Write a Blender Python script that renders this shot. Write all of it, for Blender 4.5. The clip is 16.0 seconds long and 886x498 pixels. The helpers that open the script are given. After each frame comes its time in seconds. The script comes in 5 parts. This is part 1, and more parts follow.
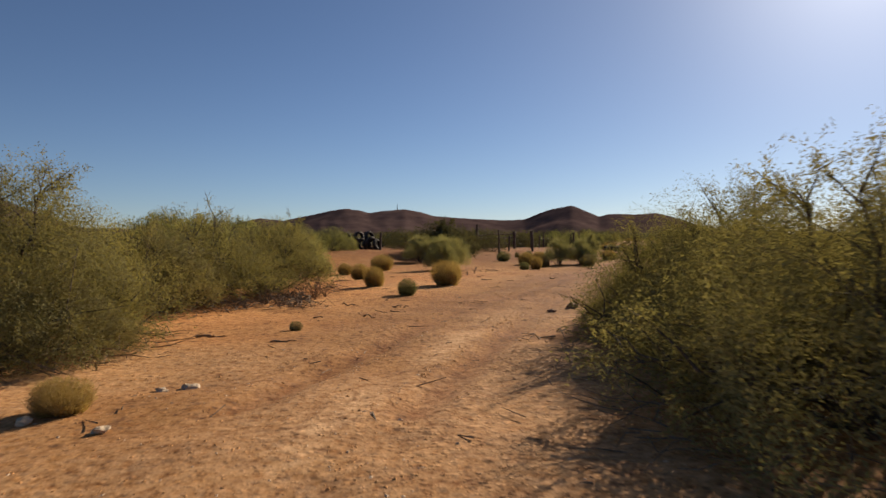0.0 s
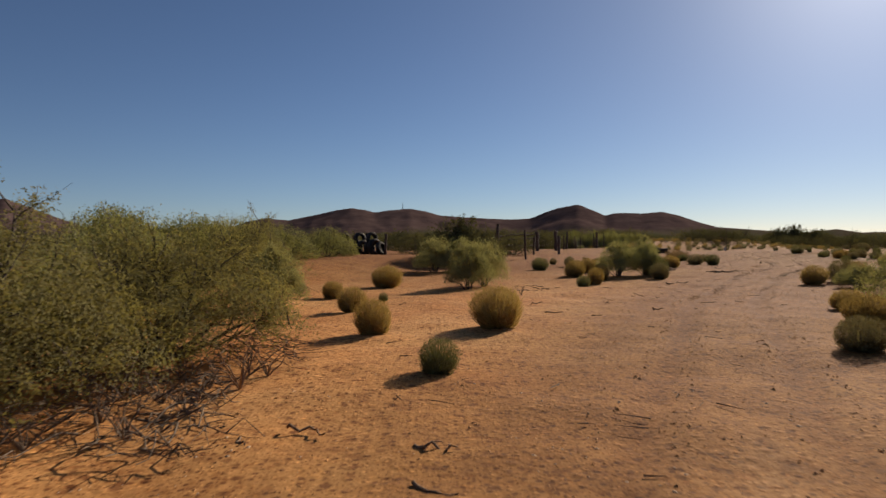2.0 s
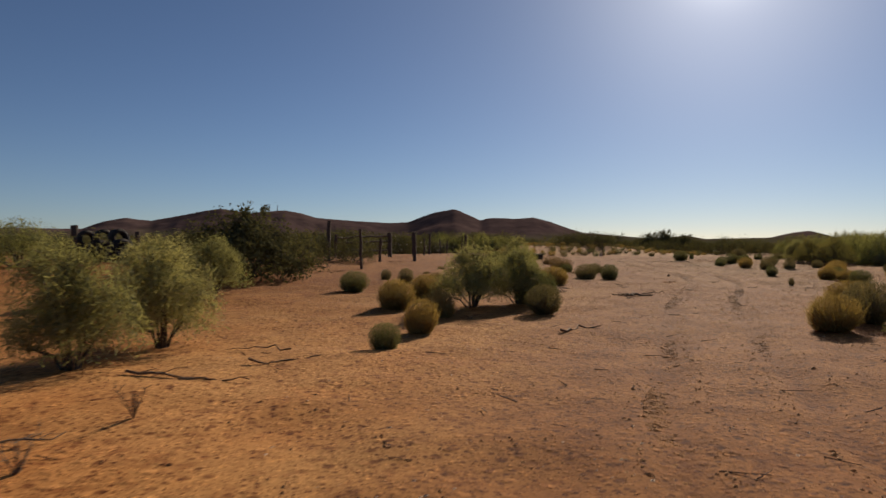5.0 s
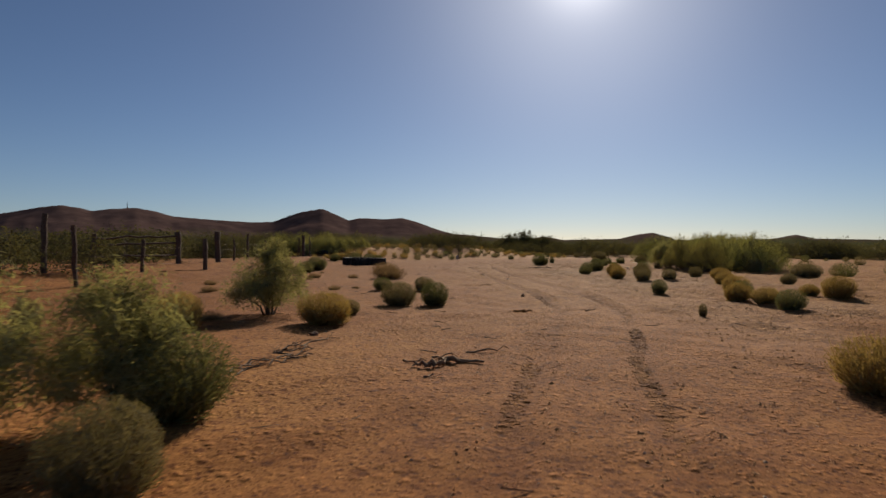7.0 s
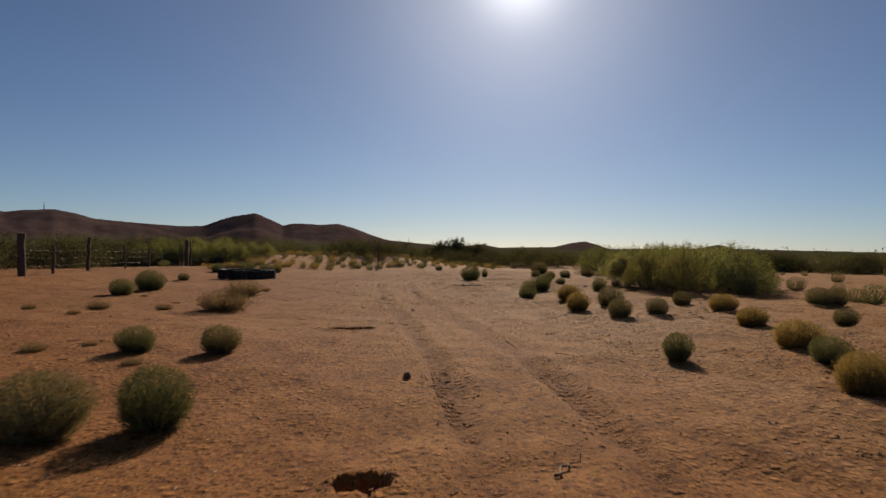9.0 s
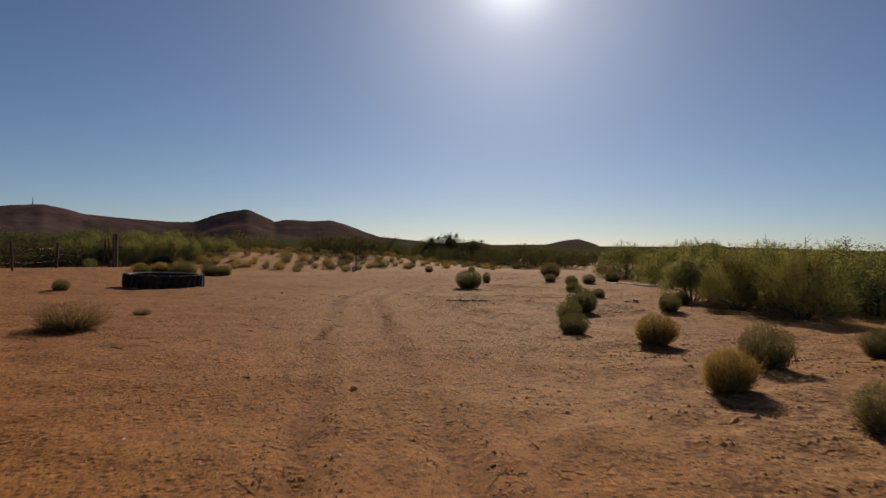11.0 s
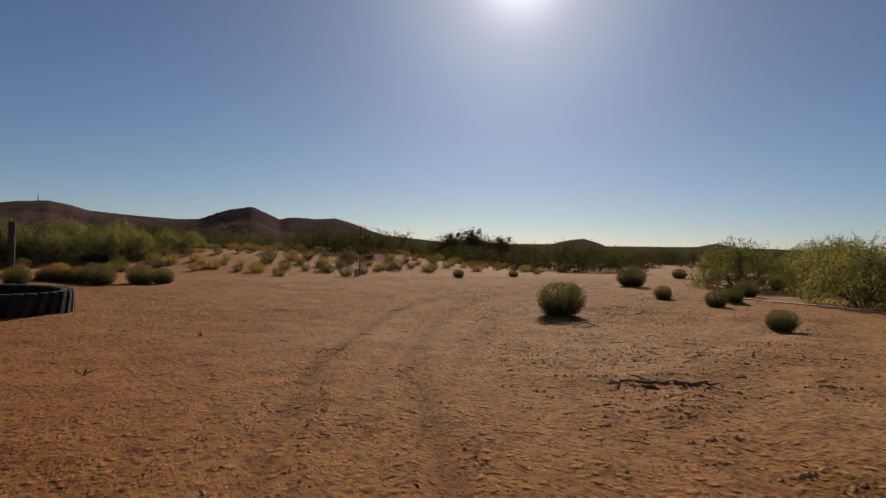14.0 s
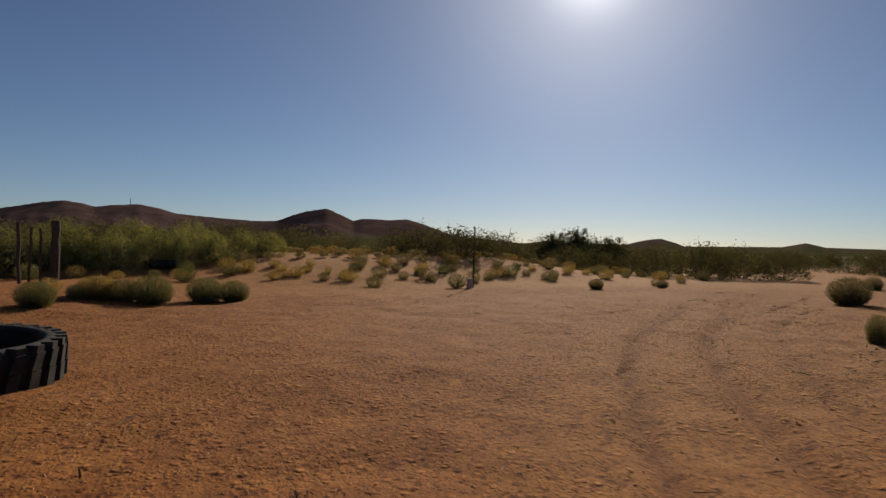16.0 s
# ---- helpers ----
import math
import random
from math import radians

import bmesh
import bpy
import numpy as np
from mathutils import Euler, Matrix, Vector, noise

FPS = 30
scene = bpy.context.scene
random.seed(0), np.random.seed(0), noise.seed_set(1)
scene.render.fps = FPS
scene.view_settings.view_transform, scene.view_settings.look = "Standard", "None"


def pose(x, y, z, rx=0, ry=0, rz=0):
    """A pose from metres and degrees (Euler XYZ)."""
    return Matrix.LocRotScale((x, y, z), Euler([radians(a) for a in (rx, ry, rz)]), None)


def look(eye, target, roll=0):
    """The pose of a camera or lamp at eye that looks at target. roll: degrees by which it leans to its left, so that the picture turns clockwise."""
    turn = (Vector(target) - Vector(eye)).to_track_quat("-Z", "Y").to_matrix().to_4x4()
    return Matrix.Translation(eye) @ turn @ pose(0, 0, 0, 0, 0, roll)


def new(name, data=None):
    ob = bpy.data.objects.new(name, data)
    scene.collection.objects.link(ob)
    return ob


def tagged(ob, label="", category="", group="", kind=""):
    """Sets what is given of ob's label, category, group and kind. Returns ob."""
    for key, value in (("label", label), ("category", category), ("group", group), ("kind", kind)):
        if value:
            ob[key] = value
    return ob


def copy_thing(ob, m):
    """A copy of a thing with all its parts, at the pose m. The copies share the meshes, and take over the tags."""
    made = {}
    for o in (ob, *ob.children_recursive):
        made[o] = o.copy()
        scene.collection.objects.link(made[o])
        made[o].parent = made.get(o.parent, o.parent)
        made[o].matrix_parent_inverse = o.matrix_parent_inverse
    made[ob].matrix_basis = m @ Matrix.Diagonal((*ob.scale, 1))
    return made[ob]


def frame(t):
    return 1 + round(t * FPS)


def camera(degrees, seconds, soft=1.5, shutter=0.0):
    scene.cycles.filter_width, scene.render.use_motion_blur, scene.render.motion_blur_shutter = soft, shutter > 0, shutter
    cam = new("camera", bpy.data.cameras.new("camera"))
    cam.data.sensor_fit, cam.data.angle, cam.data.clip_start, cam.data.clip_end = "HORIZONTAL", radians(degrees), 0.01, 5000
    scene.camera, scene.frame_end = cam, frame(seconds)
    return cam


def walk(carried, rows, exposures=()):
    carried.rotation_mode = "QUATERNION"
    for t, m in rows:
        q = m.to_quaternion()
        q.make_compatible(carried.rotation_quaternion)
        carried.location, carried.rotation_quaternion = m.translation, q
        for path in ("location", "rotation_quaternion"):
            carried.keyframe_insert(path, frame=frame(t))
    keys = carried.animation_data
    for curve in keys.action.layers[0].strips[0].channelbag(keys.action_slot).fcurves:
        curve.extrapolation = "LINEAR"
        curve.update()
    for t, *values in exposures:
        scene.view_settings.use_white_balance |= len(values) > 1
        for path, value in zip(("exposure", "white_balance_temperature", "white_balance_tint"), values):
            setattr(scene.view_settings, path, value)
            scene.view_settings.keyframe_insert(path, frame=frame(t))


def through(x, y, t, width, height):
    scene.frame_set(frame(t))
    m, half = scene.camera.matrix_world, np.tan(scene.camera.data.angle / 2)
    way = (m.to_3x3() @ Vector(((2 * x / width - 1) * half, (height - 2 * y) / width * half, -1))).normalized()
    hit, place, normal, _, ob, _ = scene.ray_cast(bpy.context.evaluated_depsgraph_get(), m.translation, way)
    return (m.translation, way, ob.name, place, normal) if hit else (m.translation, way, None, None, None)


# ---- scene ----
cam = camera(69.6, 16.0, 1.5, 0.2)
PATH = [
    (0, (-1.242, 5.053, 0.9), (-1.2, 7.053, 0.879), -0.2),
    (0.5, (-1.502, 6.542, 0.91), (-1.465, 8.542, 0.891), -0.3),
    (1, (-1.656, 8.117, 1.025), (-1.622, 10.116, 1.004), -0.2),
    (1.5, (-1.723, 9.644, 1.057), (-1.697, 11.643, 1.033), -0.2),
    (2, (-1.696, 11.273, 1.085), (-1.671, 13.273, 1.062), -0.3),
    (2.5, (-1.535, 12.859, 1.118), (-1.509, 14.858, 1.095), -0.3),
    (3, (-1.194, 14.453, 1.128), (-1.163, 16.452, 1.108), -0.3),
    (3.5, (-0.77, 16.022, 1.146), (-0.713, 18.021, 1.134), -0.4),
    (4, (-0.161, 17.53, 1.077), (-0.021, 19.525, 1.067), -0.6),
    (4.5, (0.463, 19.011, 1.03), (0.739, 20.992, 1.015), 0.1),
    (5, (1.316, 20.445, 1.073), (1.719, 22.404, 1.06), 0.1),
    (7.5, (6.622, 28.678, 1.23), (7.481, 30.484, 1.225), 0.2),
    (8, (7.784, 30.277, 1.281), (8.695, 32.057, 1.285), 0.2),
    (8.5, (8.813, 31.849, 1.351), (9.76, 33.61, 1.36), 0.4),
    (9, (9.922, 33.539, 1.357), (10.891, 35.288, 1.369), 0.7),
    (11.5, (14.857, 42.307, 1.492), (15.847, 44.045, 1.494), 0.9),
    (12, (15.693, 44.037, 1.541), (16.682, 45.776, 1.546), 0.8),
    (12.5, (16.417, 45.812, 1.501), (17.406, 47.551, 1.507), 1.0),
    (13, (17.097, 47.424, 1.447), (18.085, 49.162, 1.452), 1.1),
    (13.5, (17.591, 49.098, 1.387), (18.577, 50.837, 1.386), 1.1),
    (14, (18.047, 50.698, 1.352), (19.024, 52.443, 1.351), 1.3),
    (14.5, (18.38, 52.34, 1.316), (19.339, 54.095, 1.313), 1.3),
    (15, (18.689, 53.957, 1.338), (19.613, 55.73, 1.331), 1.3),
    (15.5, (18.793, 55.553, 1.389), (19.652, 57.36, 1.383), 1.4),
    (16, (18.892, 57.08, 1.437), (19.671, 58.923, 1.433), 1.2),
]
walk(cam, [(t, look(eye, target, roll)) for t, eye, target, roll in PATH],
     [(0, 0.5, 6820, 15), (1, 0.25, 6740, 15), (2, 0.25, 6720, 15), (4, 0.14, 6740, 15), (5.5, 0.06, 6760, 15), (8, -0.02, 6800, 15), (13, -0.06, 6860, 15), (16, -0.06, 6900, 15)])

# ---- light ----
SUN_AZ, SUN_EL = radians(35.6), radians(23.8)
world = bpy.data.worlds.new("sky")
scene.world = world
world.use_nodes = True
wn = world.node_tree.nodes
sky = wn.new("ShaderNodeTexSky")
sky.sky_type, sky.sun_disc = "NISHITA", False
sky.sun_elevation, sky.sun_rotation = SUN_EL, SUN_AZ
sky.altitude = 1500.0
sky.air_density, sky.dust_density, sky.ozone_density = 0.9, 0.4, 4.2
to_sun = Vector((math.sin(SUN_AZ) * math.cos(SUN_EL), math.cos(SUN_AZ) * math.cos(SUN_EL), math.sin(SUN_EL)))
# sun glow painted into the sky, dust and lens bloom: narrow core, two wide skirts
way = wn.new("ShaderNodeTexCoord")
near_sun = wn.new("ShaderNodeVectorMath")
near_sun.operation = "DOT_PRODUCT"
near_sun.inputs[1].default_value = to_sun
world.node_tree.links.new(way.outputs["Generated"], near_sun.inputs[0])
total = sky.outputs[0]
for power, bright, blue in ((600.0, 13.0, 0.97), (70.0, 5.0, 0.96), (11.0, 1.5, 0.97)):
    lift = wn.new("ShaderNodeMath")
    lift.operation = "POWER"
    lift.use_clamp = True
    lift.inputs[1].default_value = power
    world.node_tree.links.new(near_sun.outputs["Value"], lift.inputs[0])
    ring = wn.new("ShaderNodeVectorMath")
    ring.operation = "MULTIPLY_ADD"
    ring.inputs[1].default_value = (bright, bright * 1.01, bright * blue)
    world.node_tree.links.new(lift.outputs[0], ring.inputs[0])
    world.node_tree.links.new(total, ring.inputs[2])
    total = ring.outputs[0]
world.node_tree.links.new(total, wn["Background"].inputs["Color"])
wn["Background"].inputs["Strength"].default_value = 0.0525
sun = new("sun", bpy.data.lights.new("sun", "SUN"))
sun.data.energy, sun.data.angle, sun.data.color = 5.0, radians(0.53), (1.0, 0.9, 0.71)
sun.matrix_world = look((0, 0, 30), Vector((0, 0, 30)) - to_sun)


# ---- materials ----
def mat(name, rough=0.8):
    m = bpy.data.materials.new(name)
    m.use_nodes = True
    b = m.node_tree.nodes["Principled BSDF"]
    b.inputs["Roughness"].default_value = rough
    b.inputs["Specular IOR Level"].default_value = 0.12
    return m, m.node_tree.nodes, m.node_tree.links, b


def ramp(nodes, links, value, stops):
    r = nodes.new("ShaderNodeValToRGB")
    while len(r.color_ramp.elements) < len(stops):
        r.color_ramp.elements.new(0.5)
    for e, (at, col) in zip(r.color_ramp.elements, stops):
        e.position, e.color = at, (*col, 1)
    links.new(value, r.inputs[0])
    return r.outputs[0]


def mix(nodes, links, fac, a, b, mode="MIX"):
    m = nodes.new("ShaderNodeMix")
    m.data_type, m.blend_type = "RGBA", mode
    for sock, v in ((m.inputs[0], fac), (m.inputs[6], a), (m.inputs[7], b)):
        if isinstance(v, (int, float)):
            sock.default_value = v
        elif isinstance(v, tuple):
            sock.default_value = (*v, 1)
        else:
            links.new(v, sock)
    return m.outputs[2]


def noise_tex(nodes, links, scale, detail=4.0, rough=0.6, coords="Object"):
    tc = nodes.new("ShaderNodeTexCoord")
    n = nodes.new("ShaderNodeTexNoise")
    n.inputs["Scale"].default_value = scale
    n.inputs["Detail"].default_value = detail
    n.inputs["Roughness"].default_value = rough
    links.new(tc.outputs[coords], n.inputs["Vector"])
    return n.outputs["Fac"]


def bump(nodes, links, b, height, strength, dist):
    k = nodes.new("ShaderNodeBump")
    k.inputs["Strength"].default_value, k.inputs["Distance"].default_value = strength, dist
    links.new(height, k.inputs["Height"])
    links.new(k.outputs[0], b.inputs["Normal"])


def leaf_mat(name, stops, glow, through=0.35):
    """Thin leaves: colour varies from plant to plant and from leaf to leaf, and light shines through them."""
    m, n, l, b = mat(name, 0.8)
    b.inputs["Specular IOR Level"].default_value = 0.0
    info, geo = n.new("ShaderNodeObjectInfo"), n.new("ShaderNodeNewGeometry")
    add = n.new("ShaderNodeMath")
    add.operation = "MULTIPLY_ADD"
    l.new(geo.outputs["Random Per Island"], add.inputs[0])
    add.inputs[1].default_value = 0.6
    half = n.new("ShaderNodeMath")
    half.operation = "MULTIPLY"
    half.inputs[1].default_value = 0.4
    l.new(info.outputs["Random"], half.inputs[0])
    l.new(half.outputs[0], add.inputs[2])
    col = ramp(n, l, add.outputs[0], stops)
    l.new(col, b.inputs["Base Color"])
    t = n.new("ShaderNodeBsdfTranslucent")
    l.new(mix(n, l, 1.0, col, glow, "MULTIPLY"), t.inputs["Color"])
    ms = n.new("ShaderNodeMixShader")
    ms.inputs[0].default_value = through
    l.new(b.outputs[0], ms.inputs[1])
    l.new(t.outputs[0], ms.inputs[2])
    l.new(ms.outputs[0], n["Material Output"].inputs["Surface"])
    return m


LEAF = leaf_mat("creosote leaf", [(0.0, (0.14, 0.126, 0.055)), (0.55, (0.2, 0.18, 0.08)), (1.0, (0.275, 0.235, 0.115))], (1.5, 1.38, 0.75), 0.36)
OLIVE = leaf_mat("olive leaf", [(0.0, (0.135, 0.138, 0.06)), (0.55, (0.21, 0.208, 0.092)), (1.0, (0.3, 0.277, 0.135))], (1.5, 1.42, 0.75), 0.36)
FEATHER = leaf_mat("feathery leaf", [(0.0, (0.175, 0.172, 0.083)), (0.6, (0.265, 0.255, 0.125)), (1.0, (0.36, 0.325, 0.17))], (1.45, 1.35, 0.8), 0.42)
GREEN = leaf_mat("green weed", [(0.0, (0.098, 0.102, 0.05)), (0.6, (0.16, 0.16, 0.078)), (1.0, (0.25, 0.225, 0.122))], (1.5, 1.4, 0.8), 0.28)
STRAW = leaf_mat("straw weed", [(0.0, (0.20, 0.145, 0.06)), (0.6, (0.33, 0.245, 0.105)), (1.0, (0.46, 0.35, 0.165))], (1.5, 1.32, 0.72), 0.32)
DULL = leaf_mat("dull weed", [(0.0, (0.13, 0.113, 0.062)), (0.6, (0.205, 0.172, 0.094)), (1.0, (0.31, 0.25, 0.142))], (1.4, 1.3, 0.8), 0.28)
DRY = leaf_mat("dry weed", [(0.0, (0.16, 0.108, 0.058)), (0.6, (0.25, 0.178, 0.098)), (1.0, (0.35, 0.26, 0.155))], (1.3, 1.15, 0.85), 0.3)
FAR_LEAF = leaf_mat("far scrub", [(0.0, (0.085, 0.079, 0.04)), (0.6, (0.112, 0.104, 0.051)), (1.0, (0.148, 0.132, 0.067))], (1.4, 1.33, 0.8), 0.22)


def bark_mat(name, dark, light):
    m, n, l, b = mat(name, 0.9)
    f = noise_tex(n, l, 30.0)
    l.new(ramp(n, l, f, [(0.3, dark), (0.7, light)]), b.inputs["Base Color"])
    bump(n, l, b, f, 0.6, 0.01)
    return m


BARK = bark_mat("grey bark", (0.045, 0.035, 0.028), (0.14, 0.11, 0.085))
TWIG = bark_mat("dry twig", (0.09, 0.06, 0.04), (0.24, 0.18, 0.13))
DRIFT = bark_mat("weathered branch", (0.13, 0.075, 0.043), (0.34, 0.225, 0.14))
POST = bark_mat("weathered post", (0.045, 0.032, 0.026), (0.13, 0.095, 0.075))


def ground_mat():
    m, n, l, b = mat("sandy soil", 0.95)
    b.inputs["Specular IOR Level"].default_value = 0.1
    soil = n.new("ShaderNodeAttribute")
    soil.attribute_name = "gravel"
    scrub = n.new("ShaderNodeAttribute")
    scrub.attribute_name = "scrub"
    big = noise_tex(n, l, 0.35, 5.0)
    mid = noise_tex(n, l, 2.2, 6.0, 0.65)
    fine = noise_tex(n, l, 14.0, 3.0, 0.6)
    grit = noise_tex(n, l, 45.0, 2.0, 0.6)
    lump = noise_tex(n, l, 6.5, 5.0, 0.62)
    coarse = n.new("ShaderNodeAttribute")
    coarse.attribute_name = "coarse"
    pale = n.new("ShaderNodeAttribute")
    pale.attribute_name = "pale"
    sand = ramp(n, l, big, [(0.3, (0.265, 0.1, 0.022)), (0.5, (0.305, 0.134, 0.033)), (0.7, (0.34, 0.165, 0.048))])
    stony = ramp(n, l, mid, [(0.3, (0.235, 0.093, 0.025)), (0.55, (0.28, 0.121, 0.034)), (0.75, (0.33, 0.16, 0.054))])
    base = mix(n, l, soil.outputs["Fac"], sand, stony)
    # regional tones: darker red further on, brighter sand near the start
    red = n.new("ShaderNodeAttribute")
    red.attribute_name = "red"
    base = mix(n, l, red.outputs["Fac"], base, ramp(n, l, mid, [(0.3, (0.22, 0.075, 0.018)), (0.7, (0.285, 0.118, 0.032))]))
    bright_sand = n.new("ShaderNodeAttribute")
    bright_sand.attribute_name = "bright_sand"
    base = mix(n, l, bright_sand.outputs["Fac"], base, ramp(n, l, big, [(0.35, (0.49, 0.205, 0.06)), (0.65, (0.55, 0.28, 0.1))]))
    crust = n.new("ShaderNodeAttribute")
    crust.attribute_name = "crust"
    # broken crust is browner; its dark patches paint the shade among ridges
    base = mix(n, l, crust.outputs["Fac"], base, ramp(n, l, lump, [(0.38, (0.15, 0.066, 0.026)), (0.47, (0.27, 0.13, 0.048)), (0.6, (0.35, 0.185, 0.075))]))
    base = mix(n, l, 0.75, base, ramp(n, l, mid, [(0.25, (0.72, 0.68, 0.66)), (0.5, (1, 1, 1)), (0.75, (1.12, 1.12, 1.1))]), "MULTIPLY")
    patch = ramp(n, l, noise_tex(n, l, 1.3, 4.0, 0.6), [(0.38, (0.15, 0.15, 0.15)), (0.6, (1, 1, 1))])
    # the bump's noise tints the colour too: darker where low, lighter where high
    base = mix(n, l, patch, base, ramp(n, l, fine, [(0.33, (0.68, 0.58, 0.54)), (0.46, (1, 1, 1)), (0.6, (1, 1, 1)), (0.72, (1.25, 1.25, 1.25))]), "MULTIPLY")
    # painted flecks: dark for grit, clods and their small shadows, pale for stones
    for size, many, dark in ((8.5, 0.86, (0.5, 0.4, 0.35)), (16.0, 0.74, (0.42, 0.32, 0.27)), (34.0, 0.6, (0.5, 0.4, 0.35)), (27.0, 0.86, (1.5, 1.5, 1.45))):
        tc, cell, pick, spot = n.new("ShaderNodeTexCoord"), n.new("ShaderNodeTexVoronoi"), n.new("ShaderNodeSeparateColor"), n.new("ShaderNodeMath")
        cell.voronoi_dimensions = "2D"
        cell.inputs["Scale"].default_value = size
        l.new(tc.outputs["Object"], cell.inputs["Vector"])
        l.new(cell.outputs["Color"], pick.inputs[0])
        spot.operation = "MULTIPLY"
        l.new(ramp(n, l, cell.outputs["Distance"], [(0.2, (1, 1, 1)), (0.34, (0, 0, 0))]), spot.inputs[0])
        l.new(ramp(n, l, pick.outputs[0], [(many - 0.04, (0, 0, 0)), (many + 0.04, (1, 1, 1))]), spot.inputs[1])
        base = mix(n, l, spot.outputs[0], base, mix(n, l, 1.0, base, dark, "MULTIPLY"))
    # the lump noise of the bump again, darker where low
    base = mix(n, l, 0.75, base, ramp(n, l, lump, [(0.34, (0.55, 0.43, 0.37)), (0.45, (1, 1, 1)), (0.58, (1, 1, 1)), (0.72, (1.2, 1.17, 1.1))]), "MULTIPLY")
    pale_soil = n.new("ShaderNodeMath")
    pale_soil.operation = "MULTIPLY"
    l.new(pale.outputs["Fac"], pale_soil.inputs[0])
    l.new(ramp(n, l, fine, [(0.28, (0.1, 0.1, 0.1)), (0.62, (1, 1, 1))]), pale_soil.inputs[1])
    base = mix(n, l, pale_soil.outputs[0], base, (0.60, 0.36, 0.185))
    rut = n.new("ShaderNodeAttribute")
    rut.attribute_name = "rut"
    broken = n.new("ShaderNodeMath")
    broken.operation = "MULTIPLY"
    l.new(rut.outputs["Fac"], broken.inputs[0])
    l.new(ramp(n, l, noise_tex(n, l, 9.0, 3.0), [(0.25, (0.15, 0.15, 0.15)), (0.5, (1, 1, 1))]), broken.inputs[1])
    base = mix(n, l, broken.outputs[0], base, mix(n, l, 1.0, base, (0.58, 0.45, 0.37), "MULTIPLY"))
    cover = ramp(n, l, noise_tex(n, l, 0.06, 6.0, 0.7), [(0.3, (0.09, 0.085, 0.035)), (0.7, (0.17, 0.135, 0.065))])
    base = mix(n, l, scrub.outputs["Fac"], base, cover)
    h = n.new("ShaderNodeMath")
    h.operation = "MULTIPLY_ADD"
    h.inputs[1].default_value = 0.22
    l.new(grit, h.inputs[0])
    soft = n.new("ShaderNodeMath")
    soft.operation = "MULTIPLY"
    soft.inputs[1].default_value = 0.55
    l.new(fine, soft.inputs[0])
    l.new(soft.outputs[0], h.inputs[2])
    k = n.new("ShaderNodeMath")
    k.operation = "MULTIPLY_ADD"
    k.inputs[1].default_value = 0.25
    l.new(lump, k.inputs[0])
    l.new(h.outputs[0], k.inputs[2])
    # crumbs and small clods stand up from the soil, each with a tint of its own
    for size, deep in ((9.0, 0.6), (19.0, 0.5), (36.0, 0.3)):
        tc, cell, top = n.new("ShaderNodeTexCoord"), n.new("ShaderNodeTexVoronoi"), n.new("ShaderNodeMath")
        cell.voronoi_dimensions = "2D"
        cell.inputs["Scale"].default_value = size
        l.new(tc.outputs["Object"], cell.inputs["Vector"])
        up = ramp(n, l, cell.outputs["Distance"], [(0.1, (1, 1, 1)), (0.38, (0, 0, 0))])
        pick = n.new("ShaderNodeSeparateColor")
        l.new(cell.outputs["Color"], pick.inputs[0])
        tall = n.new("ShaderNodeMath")
        tall.operation = "MULTIPLY"
        l.new(up, tall.inputs[0])
        l.new(ramp(n, l, pick.outputs[1], [(0.6, (0, 0, 0)), (0.95, (1, 1, 1))]), tall.inputs[1])
        top.operation = "MULTIPLY_ADD"
        top.inputs[1].default_value = deep
        l.new(tall.outputs[0], top.inputs[0])
        l.new(k.outputs[0], top.inputs[2])
        k = top
        tint = ramp(n, l, pick.outputs[2], [(0.0, (0.74, 0.7, 0.68)), (0.5, (1, 1, 1)), (1.0, (1.22, 1.22, 1.25))])
        base = mix(n, l, up, base, mix(n, l, 1.0, base, tint, "MULTIPLY"))
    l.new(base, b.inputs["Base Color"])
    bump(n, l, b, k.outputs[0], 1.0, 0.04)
    l.new(coarse.outputs["Fac"], b.inputs["Normal"].links[0].from_node.inputs["Strength"])
    return m


SOIL = ground_mat()


def hill_mat():
    m, n, l, b = mat("hill rock", 1.0)
    b.inputs["Specular IOR Level"].default_value = 0.0
    f = noise_tex(n, l, 0.012, 8.0, 0.7)
    g = noise_tex(n, l, 0.05, 6.0, 0.7)
    rock = ramp(n, l, f, [(0.3, (0.06, 0.04, 0.039)), (0.55, (0.10, 0.066, 0.061)), (0.75, (0.145, 0.098, 0.086))])
    green = ramp(n, l, g, [(0.4, (0.06, 0.066, 0.03)), (0.7, (0.105, 0.1, 0.05))])
    low = n.new("ShaderNodeAttribute")
    low.attribute_name = "low"
    l.new(mix(n, l, low.outputs["Fac"], rock, green), b.inputs["Base Color"])
    return m


HILL = hill_mat()


# ---- helpers ----
def part(name, verts, faces, material, parent=None, label="", smooth=False):
    """Links a mesh as one object, under its thing if one is given."""
    me = bpy.data.meshes.new(name)
    me.from_pydata(verts.tolist() if isinstance(verts, np.ndarray) else verts, [], faces.tolist() if isinstance(faces, np.ndarray) else faces)
    me.materials.append(material)
    if smooth:
        me.polygons.foreach_set("use_smooth", [True] * len(me.polygons))
    ob = new(name, me)
    ob.parent = parent
    return tagged(ob, label)


def unit(v):
    return v / np.maximum(np.linalg.norm(v, axis=-1, keepdims=True), 1e-9)


